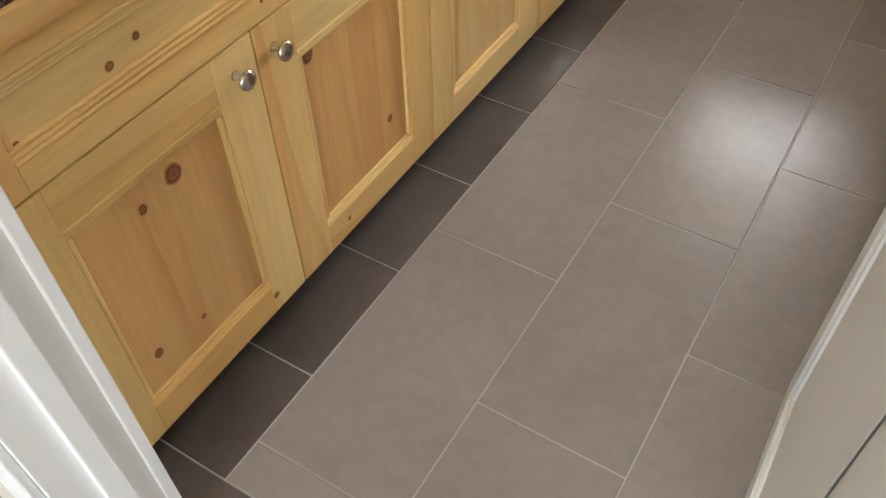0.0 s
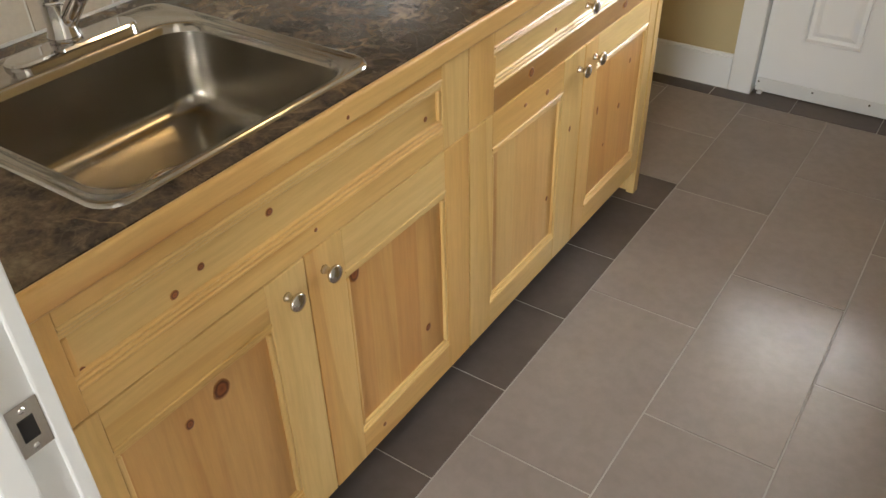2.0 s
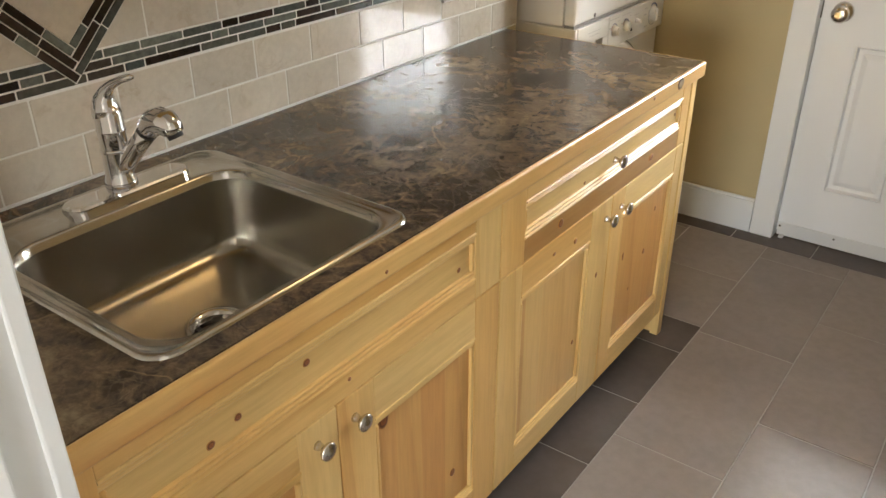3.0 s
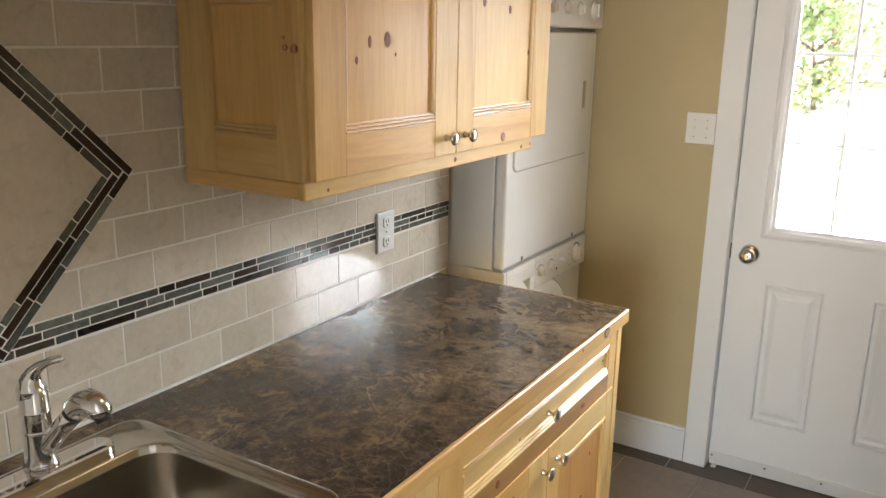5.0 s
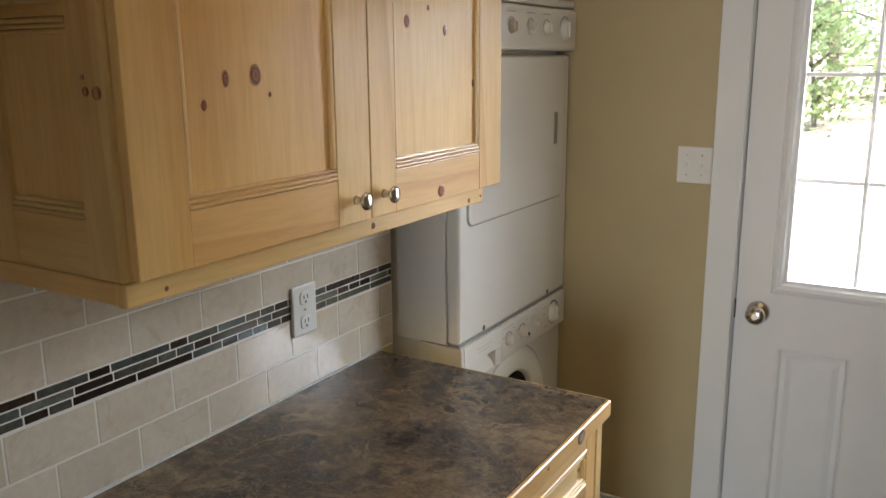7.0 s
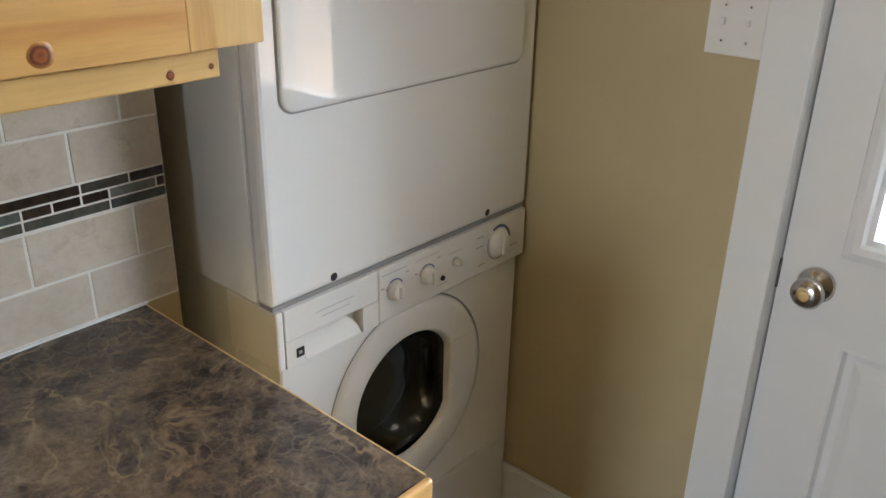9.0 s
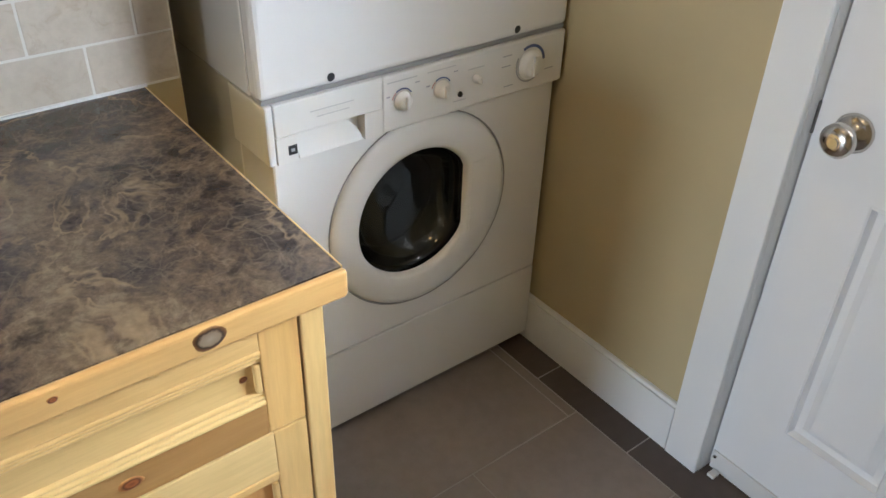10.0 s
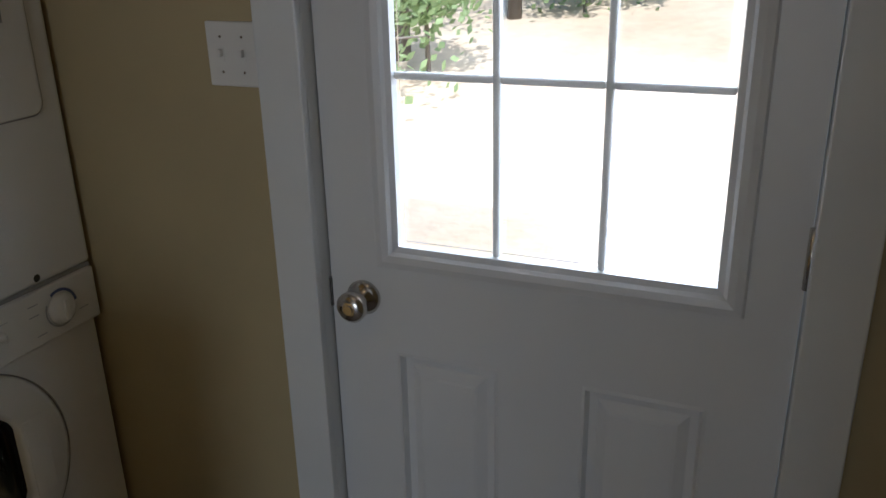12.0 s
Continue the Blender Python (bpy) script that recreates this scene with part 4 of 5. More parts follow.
def washer():
    w = thing("washing_machine", (-1.45, 2.885, 0), "white front-loading washing machine under the dryer", "washing machine")
    y0, y1, back = 2.542, 3.228, -1.86
    part("cabinet", boxes((back, WX - 0.1252, y0, y1, 0.030, 0.869, 0.006)), ENAMEL, w)
    part("kick_panel", boxes((WX - 0.126, WX, y0 + 0.001, y1 - 0.001, 0.030, 0.2475, 0.003)), ENAMEL, w)
    # front panel with the porthole cut through it
    front = bmesh.new()
    pyc, pzc, hole, sides = 2.873, 0.535, 0.2285, 64
    ya, yb, za, zb = y0 + 0.001, y1 - 0.001, 0.250, 0.753
    angles = [2 * math.pi * i / sides for i in range(sides)]
    for yy, zz in ((ya, za), (ya, zb), (yb, za), (yb, zb)):
        corner = math.atan2(zz - pzc, yy - pyc) % (2 * math.pi)
        near = min(range(sides), key=lambda i: abs(angles[i] - corner))
        angles[near] = corner

    def rim(x, inset):
        out = []
        for a in angles:
            c, s = math.cos(a), math.sin(a)
            ty = ((yb - inset if c > 0 else ya + inset) - pyc) / c if abs(c) > 1e-6 else 1e9
            tz = ((zb - inset if s > 0 else za + inset) - pzc) / s if abs(s) > 1e-6 else 1e9
            t = min(ty, tz)
            out.append(front.verts.new((x, pyc + t * c, pzc + t * s)))
        return out
    loops = [rim(WX - 0.126, 0.0), rim(WX - 0.003, 0.0), rim(WX, 0.003)]
    for x, r in ((WX, hole), (WX - 0.035, hole - 0.002)):
        loops.append([front.verts.new((x, pyc + r * math.cos(a), pzc + r * math.sin(a))) for a in angles])
    bridge(front, loops)
    part("front_panel", front, ENAMEL, w)
    # control panel stands proud, its lower edge rounded
    px = WX + 0.016
    c = part("control_panel", boxes((WX - 0.126, px, 2.768, y1 + 0.004, 0.754, 0.868, 0.005, 3)), PLASTIC, w)
    part("panel_end", boxes((WX - 0.126, px - 0.001, y0 - 0.012, 2.5455, 0.754, 0.868, 0.004)), PLASTIC, w)
    d = part("detergent_drawer", boxes((WX - 0.126, px, 2.5468, 2.7668, 0.806, 0.868, 0.002)), PLASTIC, w)
    for ya, yb, out in ((2.5468, 2.5868, 0.0), (2.7272, 2.7668, 0.0), (2.587, 2.727, 0.026)):
        part("drawer_face", boxes((WX - 0.126, px - out, ya, yb, 0.754, 0.8058)), PLASTIC, d)
    # scooped pull: a curved flap that leaves a pocket open at one end
    bm = bmesh.new()
    rings = []
    for k in range(13):
        z = 0.756 + 0.046 * k / 12
        bow = math.sin(math.pi * k / 24)
        end = 2.722 - 0.032 * (k / 12) ** 2
        rings.append([bm.verts.new(p) for p in ((px - 0.001 - 0.010 * bow, 2.590, z), (px - 0.001 - 0.010 * bow, end, z), (px - 0.006 - 0.010 * bow, end, z), (px - 0.006 - 0.010 * bow, 2.590, z))])
    bridge(bm, rings, True, True)
    part("pull", bm, PLASTIC, d, "scooped white drawer pull")
    badge = part("badge", boxes((px, px + 0.001, 2.568, 2.585, 0.769, 0.787)), BLACK_PLASTIC, d, "small dark square badge")
    part("badge_mark", boxes((px + 0.001, px + 0.0014, 2.573, 2.580, 0.775, 0.781)), PRINT_GREY, badge)
    for k, (a, b) in enumerate(((2.615, 2.705), (2.628, 2.695))):
        part("print", boxes((px, px + 0.0006, a, b, 0.839 - 0.012 * k, 0.841 - 0.012 * k)), PRINT_PALE, d)
    for y in (2.811, 2.903):
        dial(c, px, y, 0.812, 0.018)
        arc(c, px, y, 0.812, 0.0225, 0.0250, 30, 125, PRINT_BLUE)
        arc(c, px, y, 0.812, 0.0225, 0.0240, 130, 165, PRINT_PINK)
        part("print", boxes((px, px + 0.0006, y - 0.034, y + 0.034, 0.852, 0.854)), PRINT_PALE, c)
        part("print", boxes((px, px + 0.0006, y - 0.036, y - 0.028, 0.824, 0.827)), PRINT_GREY, c)
        part("print", boxes((px, px + 0.0006, y + 0.030, y + 0.040, 0.840, 0.842)), PRINT_GREY, c)
    dial(c, px, 2.990, 0.814, 0.009)
    part("print", boxes((px, px + 0.0006, 2.968, 3.010, 0.835, 0.837)), PRINT_PALE, c)
    part("button", lathe([(0, 0), (0.006, 0), (0.005, 0.004), (0, 0.005)], (px, 2.950, 0.790), "x", 14), BLACK_PLASTIC, c, smooth=True)
    part("print", boxes((px, px + 0.0006, 2.934, 2.966, 0.776, 0.778)), PRINT_PALE, c)
    dial(c, px, 3.134, 0.812, 0.031)
    arc(c, px, 3.134, 0.812, 0.036, 0.042, 5, 120, PRINT_BLUE)
    arc(c, px, 3.134, 0.812, 0.036, 0.039, 150, 320, PRINT_GREY)
    for y, z in ((3.070, 0.842), (3.068, 0.820), (3.078, 0.776), (3.190, 0.790)):
        part("print", boxes((px, px + 0.0006, y - 0.012, y + 0.012, z, z + 0.002)), PRINT_GREY, c)
    # door
    yc, zc = 2.873, 0.535
    bm = bmesh.new()
    cut = 2.985
    rings = [d_loop(bm, WX - 0.022, yc, zc, 0.2265, 9), d_loop(bm, WX + 0.006, yc, zc, 0.2265, 9), d_loop(bm, WX + 0.014, yc, zc, 0.222, 9), d_loop(bm, WX + 0.019, yc, zc, 0.210, 9), d_loop(bm, WX + 0.021, yc - 0.004, zc, 0.178, 9),
             d_loop(bm, WX + 0.020, yc - 0.010, zc + 0.002, 0.158, cut + 0.008), d_loop(bm, WX + 0.016, yc - 0.012, zc + 0.002, 0.151, cut + 0.002), d_loop(bm, WX + 0.002, yc - 0.012, zc + 0.002, 0.148, cut)]
    for ring in rings:
        for v in ring:
            v.co.x -= 0.009
    bridge(bm, rings)
    door = part("door", bm, PLASTIC, w, "round white porthole door", True)
    # a bowl of glass, 5 mm thick
    bm = bmesh.new()
    bowl = ((0.006, 0.012, 0.1485, cut), (0.035, 0.014, 0.142, cut - 0.012), (0.062, 0.016, 0.125, 9), (0.076, 0.018, 0.09, 9), (0.082, 0.018, 0.04, 9))
    outer = [d_loop(bm, WX - dx, yc - dy, zc + 0.002, rr, cc) for dx, dy, rr, cc in bowl]
    inner = [d_loop(bm, WX - dx - 0.005, yc - dy, zc + 0.002, rr, cc) for dx, dy, rr, cc in bowl]
    bridge(bm, outer[::-1] + inner, True, True)
    part("glass", bm, SMOKED, door, "dark porthole glass", True).visible_shadow = False
    # the drum behind the glass: a dark shell, a bright lip and one lifter
    drum = part("drum", lathe([(0.175, -0.040), (0.172, -0.060), (0.165, -0.118), (0.0, -0.1215), (0.0, -0.1235), (0.168, -0.120), (0.176, -0.060), (0.178, -0.040)], (WX, yc, zc), "x", 40, closed=True), GREY_PLASTIC, w, smooth=True)
    part("drum_lip", lathe([(0.112, -0.098), (0.116, -0.094), (0.120, -0.098), (0.116, -0.102)], (WX, yc - 0.02, zc - 0.01), "x", 40, closed=True), DRUM, drum, "steel lip", True)
    part("lifter", boxes((WX - 0.117, WX - 0.092, yc - 0.10, yc - 0.03, zc + 0.02, zc + 0.075, 0.010)), DRUM, drum)
    part("gap_ring", lathe([(0.2265, -0.012), (0.2295, -0.012), (0.2295, 0.0008), (0.2265, 0.0008)], (WX, yc, zc), "x", 64, closed=True), GREY_PLASTIC, w)
    part("handle_recess", boxes((WX + 0.009, WX + 0.0125, 2.995, 3.045, 0.445, 0.620, 0.002)), PLASTIC, door)
    for y in (y0 + 0.06, y1 - 0.06):
        part("foot", lathe([(0, 0), (0.018, 0), (0.018, 0.031), (0, 0.031)], (WX - 0.06, y, 0), "z", 12), BLACK_PLASTIC, w)


washer()


def dryer():
    d = thing("tumble_dryer", (-1.45, 2.88, 0.8695), "white tumble dryer stacked on the washing machine", "dryer")
    y0, y1, back, fx = 2.524, 3.236, -1.86, -1.118
    part("cabinet", boxes((back, fx - 0.045, y0 + 0.003, y1 - 0.003, 0.872, 1.795, 0.004)), ENAMEL, d)
    f = part("front_panel", boxes((fx - 0.043, fx, y0, y1, 0.876, 1.652, 0.012, 3)), ENAMEL, d)
    part("base_strip", boxes((fx - 0.040, fx - 0.004, y0 + 0.006, y1 - 0.006, 0.8695, 0.8775)), GREY_PLASTIC, d)
    for y in (2.663, 3.096):
        part("clip", lathe([(0, 0), (0.010, 0), (0.008, 0.003), (0, 0.004)], (fx - 0.003, y, 0.892), "x", 12), BLACK_PLASTIC, d, "small dark clip")
    # loading door: a rounded slab inside a dark joint
    zc, hz, yc, hy = 1.424, 0.222, 2.877, 0.309
    bm = bmesh.new()
    rings = [[bm.verts.new((fx + h, y, z)) for y, z in rounded(yc, zc, hy + g, hz + g, 0.025 + g, 8)] for g, h in ((0.0035, 0.0002), (0.0035, 0.0012), (-0.001, 0.0012))]
    bridge(bm, rings)
    part("door_joint", bm, GREY_PLASTIC, d)
    bm = bmesh.new()
    rings = [[bm.verts.new((fx + h, y, z)) for y, z in rounded(yc, zc, hy - g, hz - g, 0.025 - g, 8)] for g, h in ((0.0, 0.0), (0.0, 0.004), (0.002, 0.006), (0.006, 0.0068))]
    bridge(bm, rings, True, True)
    door = part("door", bm, ENAMEL, d, "large flat loading door")
    part("handle", boxes((fx + 0.0065, fx + 0.0085, 3.105, 3.130, 1.375, 1.475, 0.001)), GREY_PLASTIC, door, "grey recessed pull")
    c = part("control_panel", boxes((fx - 0.04, fx + 0.018, y0, y1 + 0.006, 1.662, 1.788, 0.010)), PLASTIC, d)
    part("top_cap", boxes((back, fx + 0.010, y0 - 0.002, y1 + 0.004, 1.792, 1.815, 0.006)), PLASTIC, d)
    for y, r in ((2.78, 0.018), (2.90, 0.018), (3.01, 0.018), (3.145, 0.031)):
        dial(c, fx + 0.018, y, 1.726, r)
        arc(c, fx + 0.018, y, 1.726, r + 0.005, r + 0.009, 10, 170, PRINT_GREY)
    for y in (2.78, 2.90, 3.01):
        part("print", boxes((fx + 0.018, fx + 0.0188, y - 0.025, y + 0.025, 1.765, 1.768)), PRINT_GREY, c)


dryer()


# ---- outlet and switch ----
def outlet():
    y0, y1, z0, z1 = 2.056, 2.138, 1.012, 1.132
    x = TILE + 0.002
    o = thing("wall_outlet", (x, (y0 + y1) / 2, z0), "white double power outlet on the tiled wall", "power outlet")
    part("plate", boxes((WALL, x + 0.006, y0, y1, z0, z1, 0.003)), PLASTIC, o)
    yc = (y0 + y1) / 2
    for zc in (1.043, 1.101):
        bm = bmesh.new()
        rings = [[bm.verts.new((x + h, y, z)) for y, z in rounded(yc, zc, 0.0175 - g, 0.0155 - g, 0.0100 - g, 6)] for g, h in ((0, 0.005), (0, 0.0085), (0.0012, 0.0095))]
        bridge(bm, rings, True, True)
        r = part("receptacle", bm, PLASTIC, o)
        for dy in (-0.006, 0.006):
            part("slot", boxes((x + 0.009, x + 0.0100, yc + dy - 0.0012, yc + dy + 0.0012, zc - 0.001, zc + 0.008)), BLACK_PLASTIC, r)
        part("slot", boxes((x + 0.009, x + 0.0100, yc - 0.0025, yc + 0.0025, zc - 0.011, zc - 0.006)), BLACK_PLASTIC, r)
    part("screw", lathe([(0, 0), (0.003, 0), (0.002, 0.001), (0, 0.0012)], (x + 0.006, yc, 1.072), "x", 10), NICKEL, o)


def light_switch():
    x0, x1, z0, z1 = -0.755, -0.650, 1.262, 1.374
    s = thing("light_switch", ((x0 + x1) / 2, DOORWALL, z0), "white double light switch beside the outside door", "light switch")
    part("plate", boxes((x0, x1, DOORWALL - 0.006, DOORWALL, z0, z1, 0.003)), PLASTIC, s)
    for x in (-0.725, -0.680):
        part("toggle", boxes((x - 0.004, x + 0.004, DOORWALL - 0.016, DOORWALL - 0.005, 1.314, 1.327, 0.002)), PLASTIC, s)
        part("toggle_slot", boxes((x - 0.006, x + 0.006, DOORWALL - 0.0068, DOORWALL - 0.005, 1.305, 1.330)), PLASTIC, s)
        for z in (1.287, 1.348):
            part("screw", lathe([(0, 0), (0.0028, 0), (0.002, -0.001), (0, -0.0012)], (x, DOORWALL - 0.006, z), "y", 8), NICKEL, s)


outlet()
light_switch()


def ceiling_lamp():
    c = thing("ceiling_light", (-0.30, 2.05, CEIL), "round flush ceiling light with a glass dome, lit", "ceiling light")
    part("base", lathe([(0, 0), (0.14, 0), (0.145, -0.012), (0.14, -0.022), (0, -0.022)], (-0.30, 2.05, CEIL), "z", 32), WHITE_PAINT, c, smooth=True)
    m, nt, b = material("lit_dome")
    setting(b, 0.3, color=(0.9, 0.85, 0.75))
    b.inputs["Emission Color"].default_value = (1.0, 0.66, 0.30, 1)
    b.inputs["Emission Strength"].default_value = LAMP
    part("dome", lathe([(0.13, -0.022), (0.125, -0.045), (0.10, -0.07), (0.06, -0.085), (0, -0.09)], (-0.30, 2.05, CEIL), "z", 32), m, c, smooth=True)


LAMP = 4.2
ceiling_lamp()


# ---- outdoors ----
def outdoor_ground():
    m, nt, b = material("sandy_yard")
    setting(b, 0.95)
    v = coords(nt)
    far = noise_tex(nt, v, 0.25, 5, 0.6)
    c = ramp(nt, far, [(0.35, (0.62, 0.43, 0.28)), (0.55, (0.74, 0.60, 0.45)), (0.7, (0.66, 0.56, 0.42))])
    c = mix(nt, 0.4, c, ramp(nt, noise_tex(nt, v, 6, 5, 0.7), [(0.3, (0.6, 0.58, 0.55)), (0.7, (1, 1, 1))]), "MULTIPLY")
    nt.links.new(c, b.inputs["Base Color"])
    bump(nt, b, noise_tex(nt, v, 9, 6), 0.6, 0.03)
    bm = bmesh.new()
    xs = [-900, -300, -100, -50, -30, -20, -14, -9, -5, -2, 2, 5, 9, 14, 20, 30, 50, 100, 300, 900]
    ys = [-1200, -300, -100, -30, -10, -3, 0, 3.40, 4, 6, 8, 11, 14, 17, 20, 24, 30, 45, 100, 300, 1200]

    def height(x, y):
        rise = max(0.0, min(1.0, (y - 5) / 12))
        return -0.25 + 1.25 * rise * rise * (3 - 2 * rise) + 0.10 * math.sin(x * 0.7 + y * 0.4) * min(1, max(0, (y - 5) / 6))
    grid = [[bm.verts.new((x, y, height(x, y))) for x in xs] for y in ys]
    for a, bb in zip(grid, grid[1:]):
        for i in range(len(xs) - 1):
            bm.faces.new((a[i], a[i + 1], bb[i + 1], bb[i]))
    structure("ground", bm, m, "bright sandy yard sloping up to the woods", "ground")
    return height


ground_height = outdoor_ground()


def leafy(name, a, bb):
    m, nt, b = material(name)
    setting(b, 0.55)
    geo = nt.nodes.new("ShaderNodeNewGeometry")
    nt.links.new(ramp(nt, geo.outputs["Random Per Island"], [(0, a), (1, bb)]), b.inputs["Base Color"])
    thin = nt.nodes.new("ShaderNodeBsdfTranslucent")
    thin.inputs[0].default_value = (*bb, 1)
    both = nt.nodes.new("ShaderNodeMixShader")
    both.inputs[0].default_value = 0.5
    nt.links.new(b.outputs[0], both.inputs[1])
    nt.links.new(thin.outputs[0], both.inputs[2])
    nt.links.new(both.outputs[0], nt.nodes["Material Output"].inputs[0])
    return m


LEAVES = leafy("green_leaves", (0.17, 0.24, 0.11), (0.32, 0.42, 0.20))
BARK = plain("grey_bark", (0.20, 0.17, 0.14), 0.9, vary=0.2, relief=0.5)


def tree(x, y, tall, wide, seed, name, label):
    rng = random.Random(seed)
    g = ground_height(x, y)
    t = thing(name, (x, y, g), label, name, "trees at the edge of the yard")
    lean = rng.uniform(-0.3, 0.3)
    part("trunk", tube([(x, y, g - 0.2), (x + lean * 0.3, y, g + tall * 0.3), (x + lean * 0.7, y, g + tall * 0.62), (x + lean, y, g + tall * 0.95)], [tall * 0.018, tall * 0.014, tall * 0.009, 0.01], 9), BARK, t, smooth=True)
    verts, faces = [], []
    limbs = bmesh.new()
    for k in range(13):
        h = tall * (0.10 + 0.8 * rng.random())
        reach = wide * (1.0 - 0.55 * h / tall) * rng.uniform(0.5, 1.0)
        a = rng.uniform(0, 2 * math.pi)
        end = Vector((x + lean * h / tall + reach * math.cos(a), y + reach * math.sin(a), g + h + reach * 0.25))
        root = Vector((x + lean * h / tall, y, g + h))
        tube([root, (root + end) / 2 + Vector((0, 0, 0.1)), end], [0.03, 0.02, 0.008], 6, limbs)
        for j in range(120):
            c = root.lerp(end, rng.uniform(0.25, 1.1)) + Vector([rng.gauss(0, wide * 0.16) for _ in range(3)])
            n = Vector([rng.gauss(0, 1) for _ in range(3)]).normalized()
            u = n.orthogonal().normalized() * rng.uniform(0.03, 0.07)
            w = n.cross(u).normalized() * rng.uniform(0.02, 0.045)
            i = len(verts)
            verts += [c - u, c + w, c + u, c - w]
            faces.append((i, i + 1, i + 2, i + 3))
    part("limbs", limbs, BARK, t, smooth=True)
    me = bpy.data.meshes.new("crown")
    me.from_pydata([tuple(v) for v in verts], [], faces)
    me.materials.append(LEAVES)
    adopt(new("crown", me), t)


spots = random.Random(4)
for k in range(17):
    px = -9 + 0.85 * k + spots.uniform(-0.3, 0.3)
    tree(px, max(9.0, 20.0 + 2.6 * px) + spots.uniform(-0.6, 2.5), spots.uniform(4.2, 6.5), spots.uniform(1.3, 2.1), 10 + k, "tree", "leafy green tree at the edge of the sandy yard")
for k in range(12):
    px = -7 + 0.8 * k + spots.uniform(-0.3, 0.3)
    tree(px, max(7.6, 18.0 + 2.6 * px) + spots.uniform(-0.5, 0.5), spots.uniform(1.2, 2.2), spots.uniform(0.9, 1.4), 60 + k, "shrub", "low green shrub before the trees")


# ---- tiles, last ----
def tile_mesh(name, lx, ly, lz, mat, bev=0.0012):
    """A tile centred on its own origin, with eased edges."""
    return mesh_of(name, box(bmesh.new(), -lx / 2, lx / 2, -ly / 2, ly / 2, -lz / 2, lz / 2, bev, 1), mat)


tile_cache = {}


def lay(name, parent, x0, x1, y0, y1, z0, z1, mat, jitter=0.0):
    size = (round(x1 - x0, 3), round(y1 - y0, 3), round(z1 - z0, 3))
    if min(size) <= 0.002:
        return None
    key = (name, size, mat.name)
    if key not in tile_cache:
        tile_cache[key] = tile_mesh(name, *size, mat)
    j = random.uniform(-jitter, jitter)
    off = Vector((j, 0, 0)) if parent is wall_west else Vector((0, 0, j))
    return piece(name, tile_cache[key], parent, Matrix.Translation(Vector(((x0 + x1) / 2, (y0 + y1) / 2, (z0 + z1) / 2)) + off))


G = 0.0018            # half a joint
# floor: columns of 0.30 by 0.61 m tiles, each column shifted by half a tile
BX = -0.548           # inner edge of the dark border
BY0, BY1 = 0.515, 3.150
def column(x0, x1, start, y_from, y_to):
    y = start
    while y > y_from:
        y -= 0.611
    while y < y_to:
        a, b = max(y, y_from), min(y + 0.611, y_to)
        if b - a > 0.02:
            lay("floor_tile", floor, x0 + G, x1 - G, a + G, b - G, -0.010, 0.0, FLOOR_TILE, 0.0003)
        y += 0.611


cols = [BX, -0.248, 0.050, 0.348, EAST - 0.09]
for k, (a, b) in enumerate(zip(cols, cols[1:])):
    column(a, b, (0.604, 0.876, 0.566, 0.87)[k], BY0, BY1)
column(-0.855, BX, 1.60, 2.464, BY1)
column(-1.155, -0.855, 1.90, 2.464, BY1)
# dark border along the cabinets, the door wall and the entry
y = 0.765 - 0.3045
while y < 2.464:
    a, b = max(y, 0.515), min(y + 0.3045, 2.464)
    lay("border_tile", floor, -0.7175, BX - G, a + G, b - G, -0.010, 0.0, BORDER_TILE, 0.0003)
    y += 0.3045
lay("border_tile", floor, -1.2, -0.667, 2.370 + G, 2.464 - G, -0.010, 0.0, BORDER_TILE)
x = -1.30
while x < EAST:
    lay("border_tile", floor, x + G, min(x + 0.3035, EAST) - G, BY1 + G, 3.29, -0.010, 0.0, BORDER_TILE, 0.0003)
    x += 0.3035
x = -0.7175
while x < EAST:
    lay("border_tile", floor, x + G, min(x + 0.3035, EAST) - G, 0.42, BY0 - G, -0.010, 0.0, BORDER_TILE, 0.0003)
    x += 0.3035
for a in (0.42, 1.03, 1.64, 2.25, 2.86):
    lay("border_tile", floor, EAST - 0.09 + G, EAST, a + G, min(a + 0.61, BY1) - G, -0.010, 0.0, BORDER_TILE)
for i in range(7):
    for j in range(5):
        lay("floor_tile", floor, -1.4 + 0.3 * i + G, -1.1 + 0.3 * i - G, -2.635 + 0.611 * j + G, -2.024 + 0.611 * j - G, -0.010, 0.0, FLOOR_TILE, 0.0003)

# wall tiles: two courses, the mosaic band, then courses up to the cabinets
DCY, DCZ, DH = 0.941, 1.362, 0.305     # the diamond
YEND = 2.461
courses = [(CTOP + 0.003, 0.9645), (0.9645, 1.0525)] + [(1.1085 + 0.0817 * k, 1.1085 + 0.0817 * (k + 1)) for k in range(9)]
grouting = part("grout", boxes((WALL, WALL + 0.0030, ENTRY1 + 0.001, YEND, CTOP, courses[-1][1])), GROUT_WALL, wall_west, "cream grout between the tiles")
for n, (za, zb) in enumerate(courses):
    shift = 1.192 if n % 2 else 1.278
    y = shift
    while y > ENTRY1:
        y -= 0.1725
    while y < YEND:
        a, b = max(y, ENTRY1 + 0.002), min(y + 0.1725, YEND)
        inside = all(abs(p - DCY) + abs(q - DCZ) < DH - 0.03 for p in (a, b) for q in (za, zb))
        if b - a > 0.012 and not inside:
            lay("wall_tile", wall_west, WALL, TILE, a + G, b - G, za + G, zb - G, WALL_TILE, 0.0003)
        y += 0.1725
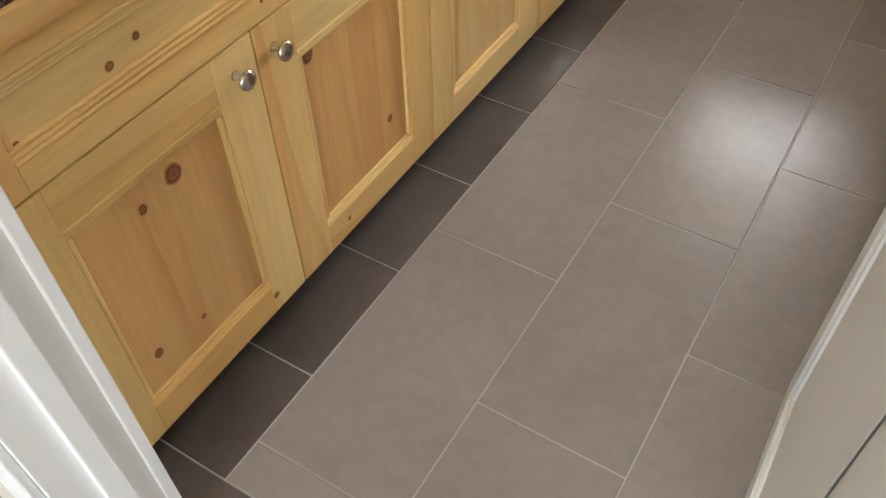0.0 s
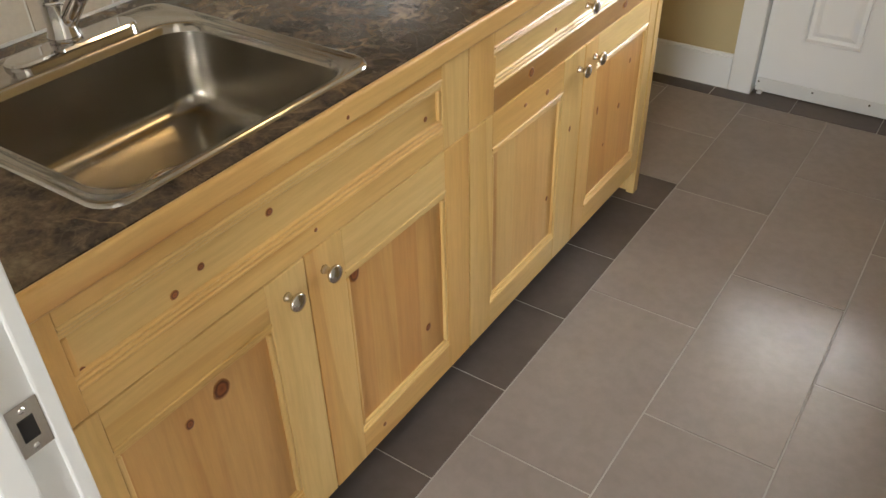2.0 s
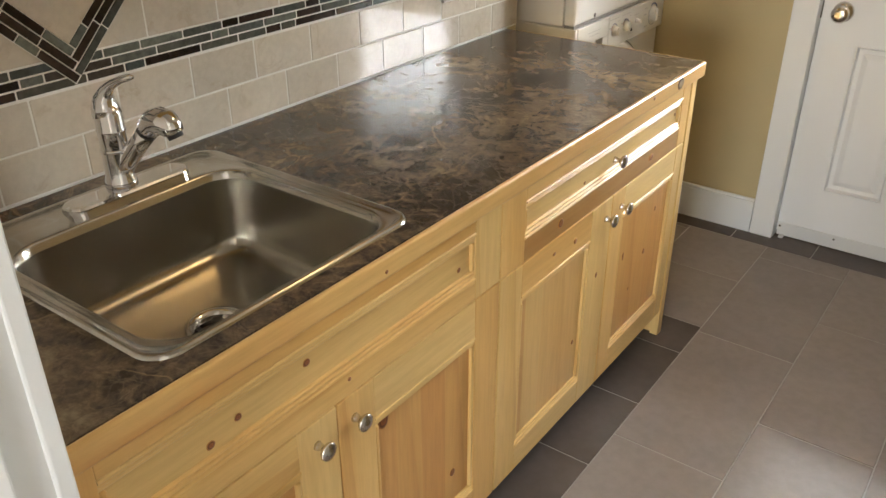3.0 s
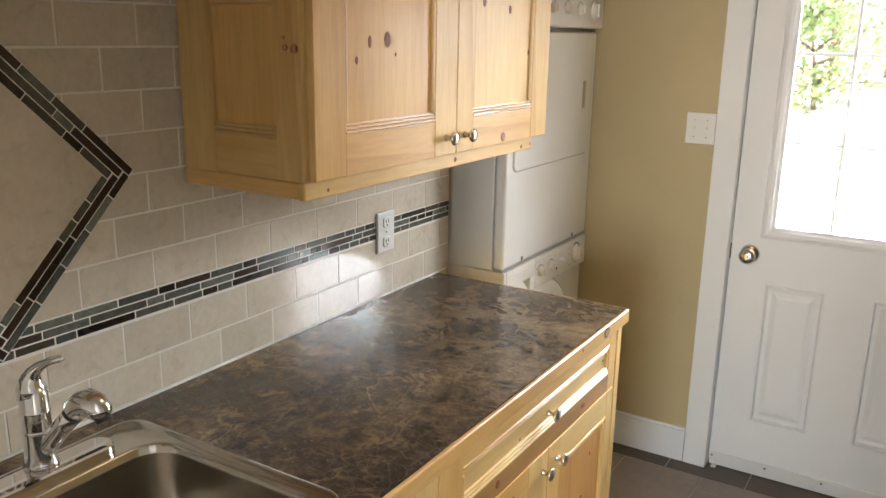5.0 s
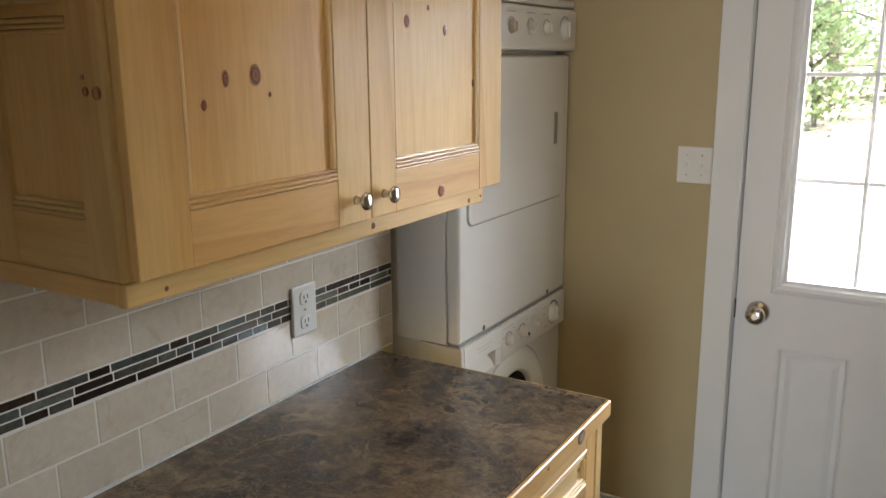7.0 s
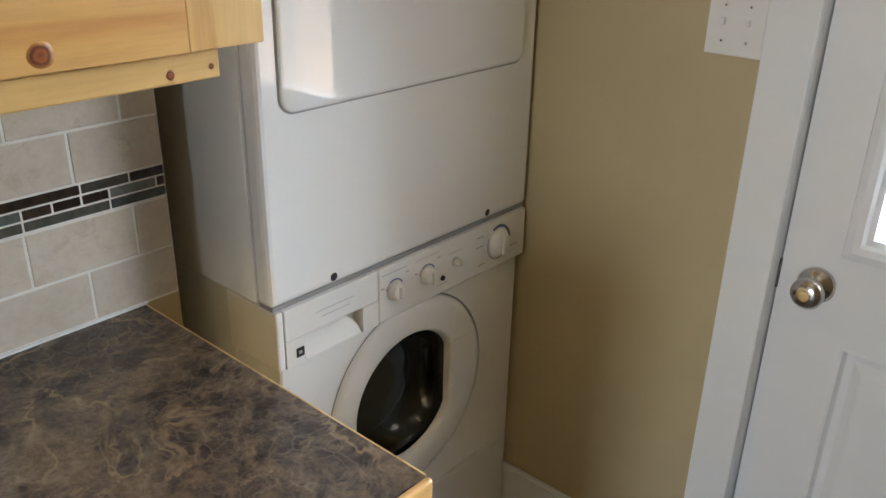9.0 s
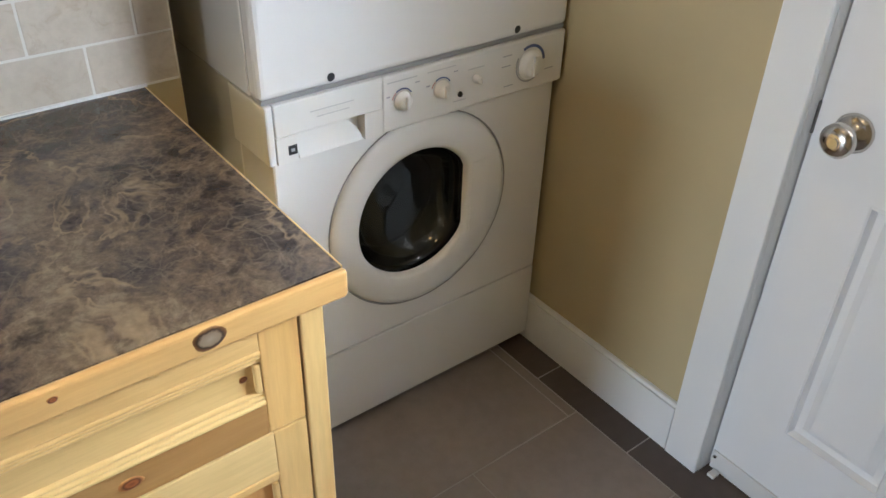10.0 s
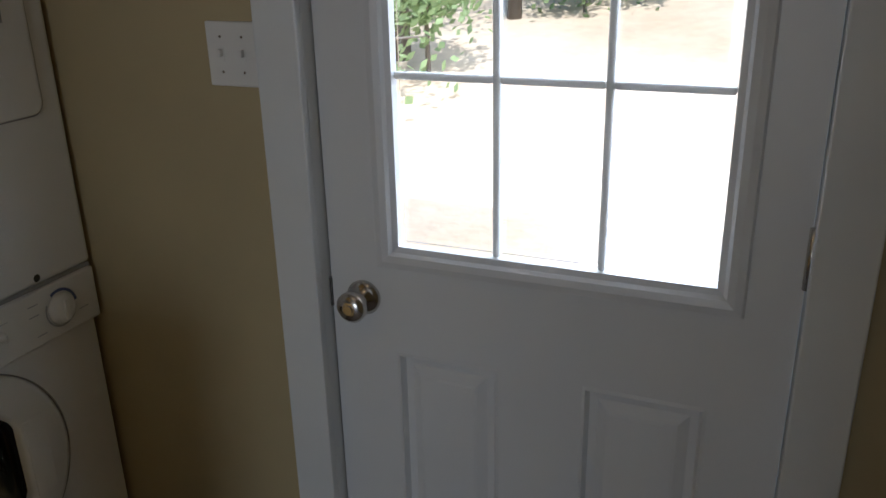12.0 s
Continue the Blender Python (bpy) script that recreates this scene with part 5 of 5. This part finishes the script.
# mosaic band: three rows of strips of uneven length
rnd = random.Random(11)
lengths = (0.045, 0.08, 0.10, 0.135)
for row in range(3):
    z = 1.0545 + row * 0.0178
    y = ENTRY1 + 0.002 - rnd.uniform(0, 0.05)
    while y < YEND:
        step = rnd.choice(lengths)
        a, b = max(y, ENTRY1 + 0.002), min(y + step, YEND)
        if b - a > 0.006:
            lay("mosaic_strip", wall_west, WALL, TILE + 0.0005, a + 0.0014, b - 0.0014, z + 0.0015, z + 0.0165, MOSAIC, 0.0003)
        y += step
# the diamond: a plain tile field framed by three rows of strips, set a little proud
bm = bmesh.new()
for r, h in ((DH - 0.072, 0.0062),):
    ring0 = [bm.verts.new((WALL, DCY + dy * r, DCZ + dz * r)) for dy, dz in ((1, 0), (0, 1), (-1, 0), (0, -1))]
    ring1 = [bm.verts.new((WALL + h, DCY + dy * (r - 0.001), DCZ + dz * (r - 0.001))) for dy, dz in ((1, 0), (0, 1), (-1, 0), (0, -1))]
    bridge(bm, [ring0, ring1], True, True)
part("diamond_tile", bm, WALL_TILE, wall_west, "large beige tile set as a diamond")
bm = bmesh.new()
ring0 = [bm.verts.new((WALL, DCY + dy * DH, DCZ + dz * DH)) for dy, dz in ((1, 0), (0, 1), (-1, 0), (0, -1))]
ring1 = [bm.verts.new((WALL + 0.0052, DCY + dy * DH, DCZ + dz * DH)) for dy, dz in ((1, 0), (0, 1), (-1, 0), (0, -1))]
bridge(bm, [ring0, ring1], True, True)
part("diamond_grout", bm, GROUT_WALL, wall_west)
for side in range(4):
    ang = radians(45 + 90 * side)
    along = Vector((0, math.cos(ang + math.pi / 2), math.sin(ang + math.pi / 2)))
    outw = Vector((0, math.cos(ang), math.sin(ang)))
    for row in range(3):
        dist = DH / math.sqrt(2) - 0.0088 - row * 0.0172
        half = dist - 0.0086 if side % 2 else dist + 0.0070
        s = -half
        while s < half - 0.004:
            step = min(rnd.choice(lengths), half - s)
            if half - s - step < 0.02:
                step = half - s
            key = ("diamond", round(step, 3))
            if key not in tile_cache:
                tile_cache[key] = tile_mesh("mosaic_strip", 0.0035, round(step, 3) - 0.0028, 0.0146, MOSAIC, 0.0008)
            centre = Vector((WALL + 0.0055, DCY, DCZ)) + outw * dist + along * (s + step / 2)
            piece("mosaic_strip", tile_cache[key], wall_west, Matrix.Translation(centre) @ Matrix.Rotation(ang + math.pi / 2, 4, "X"))
            s += step
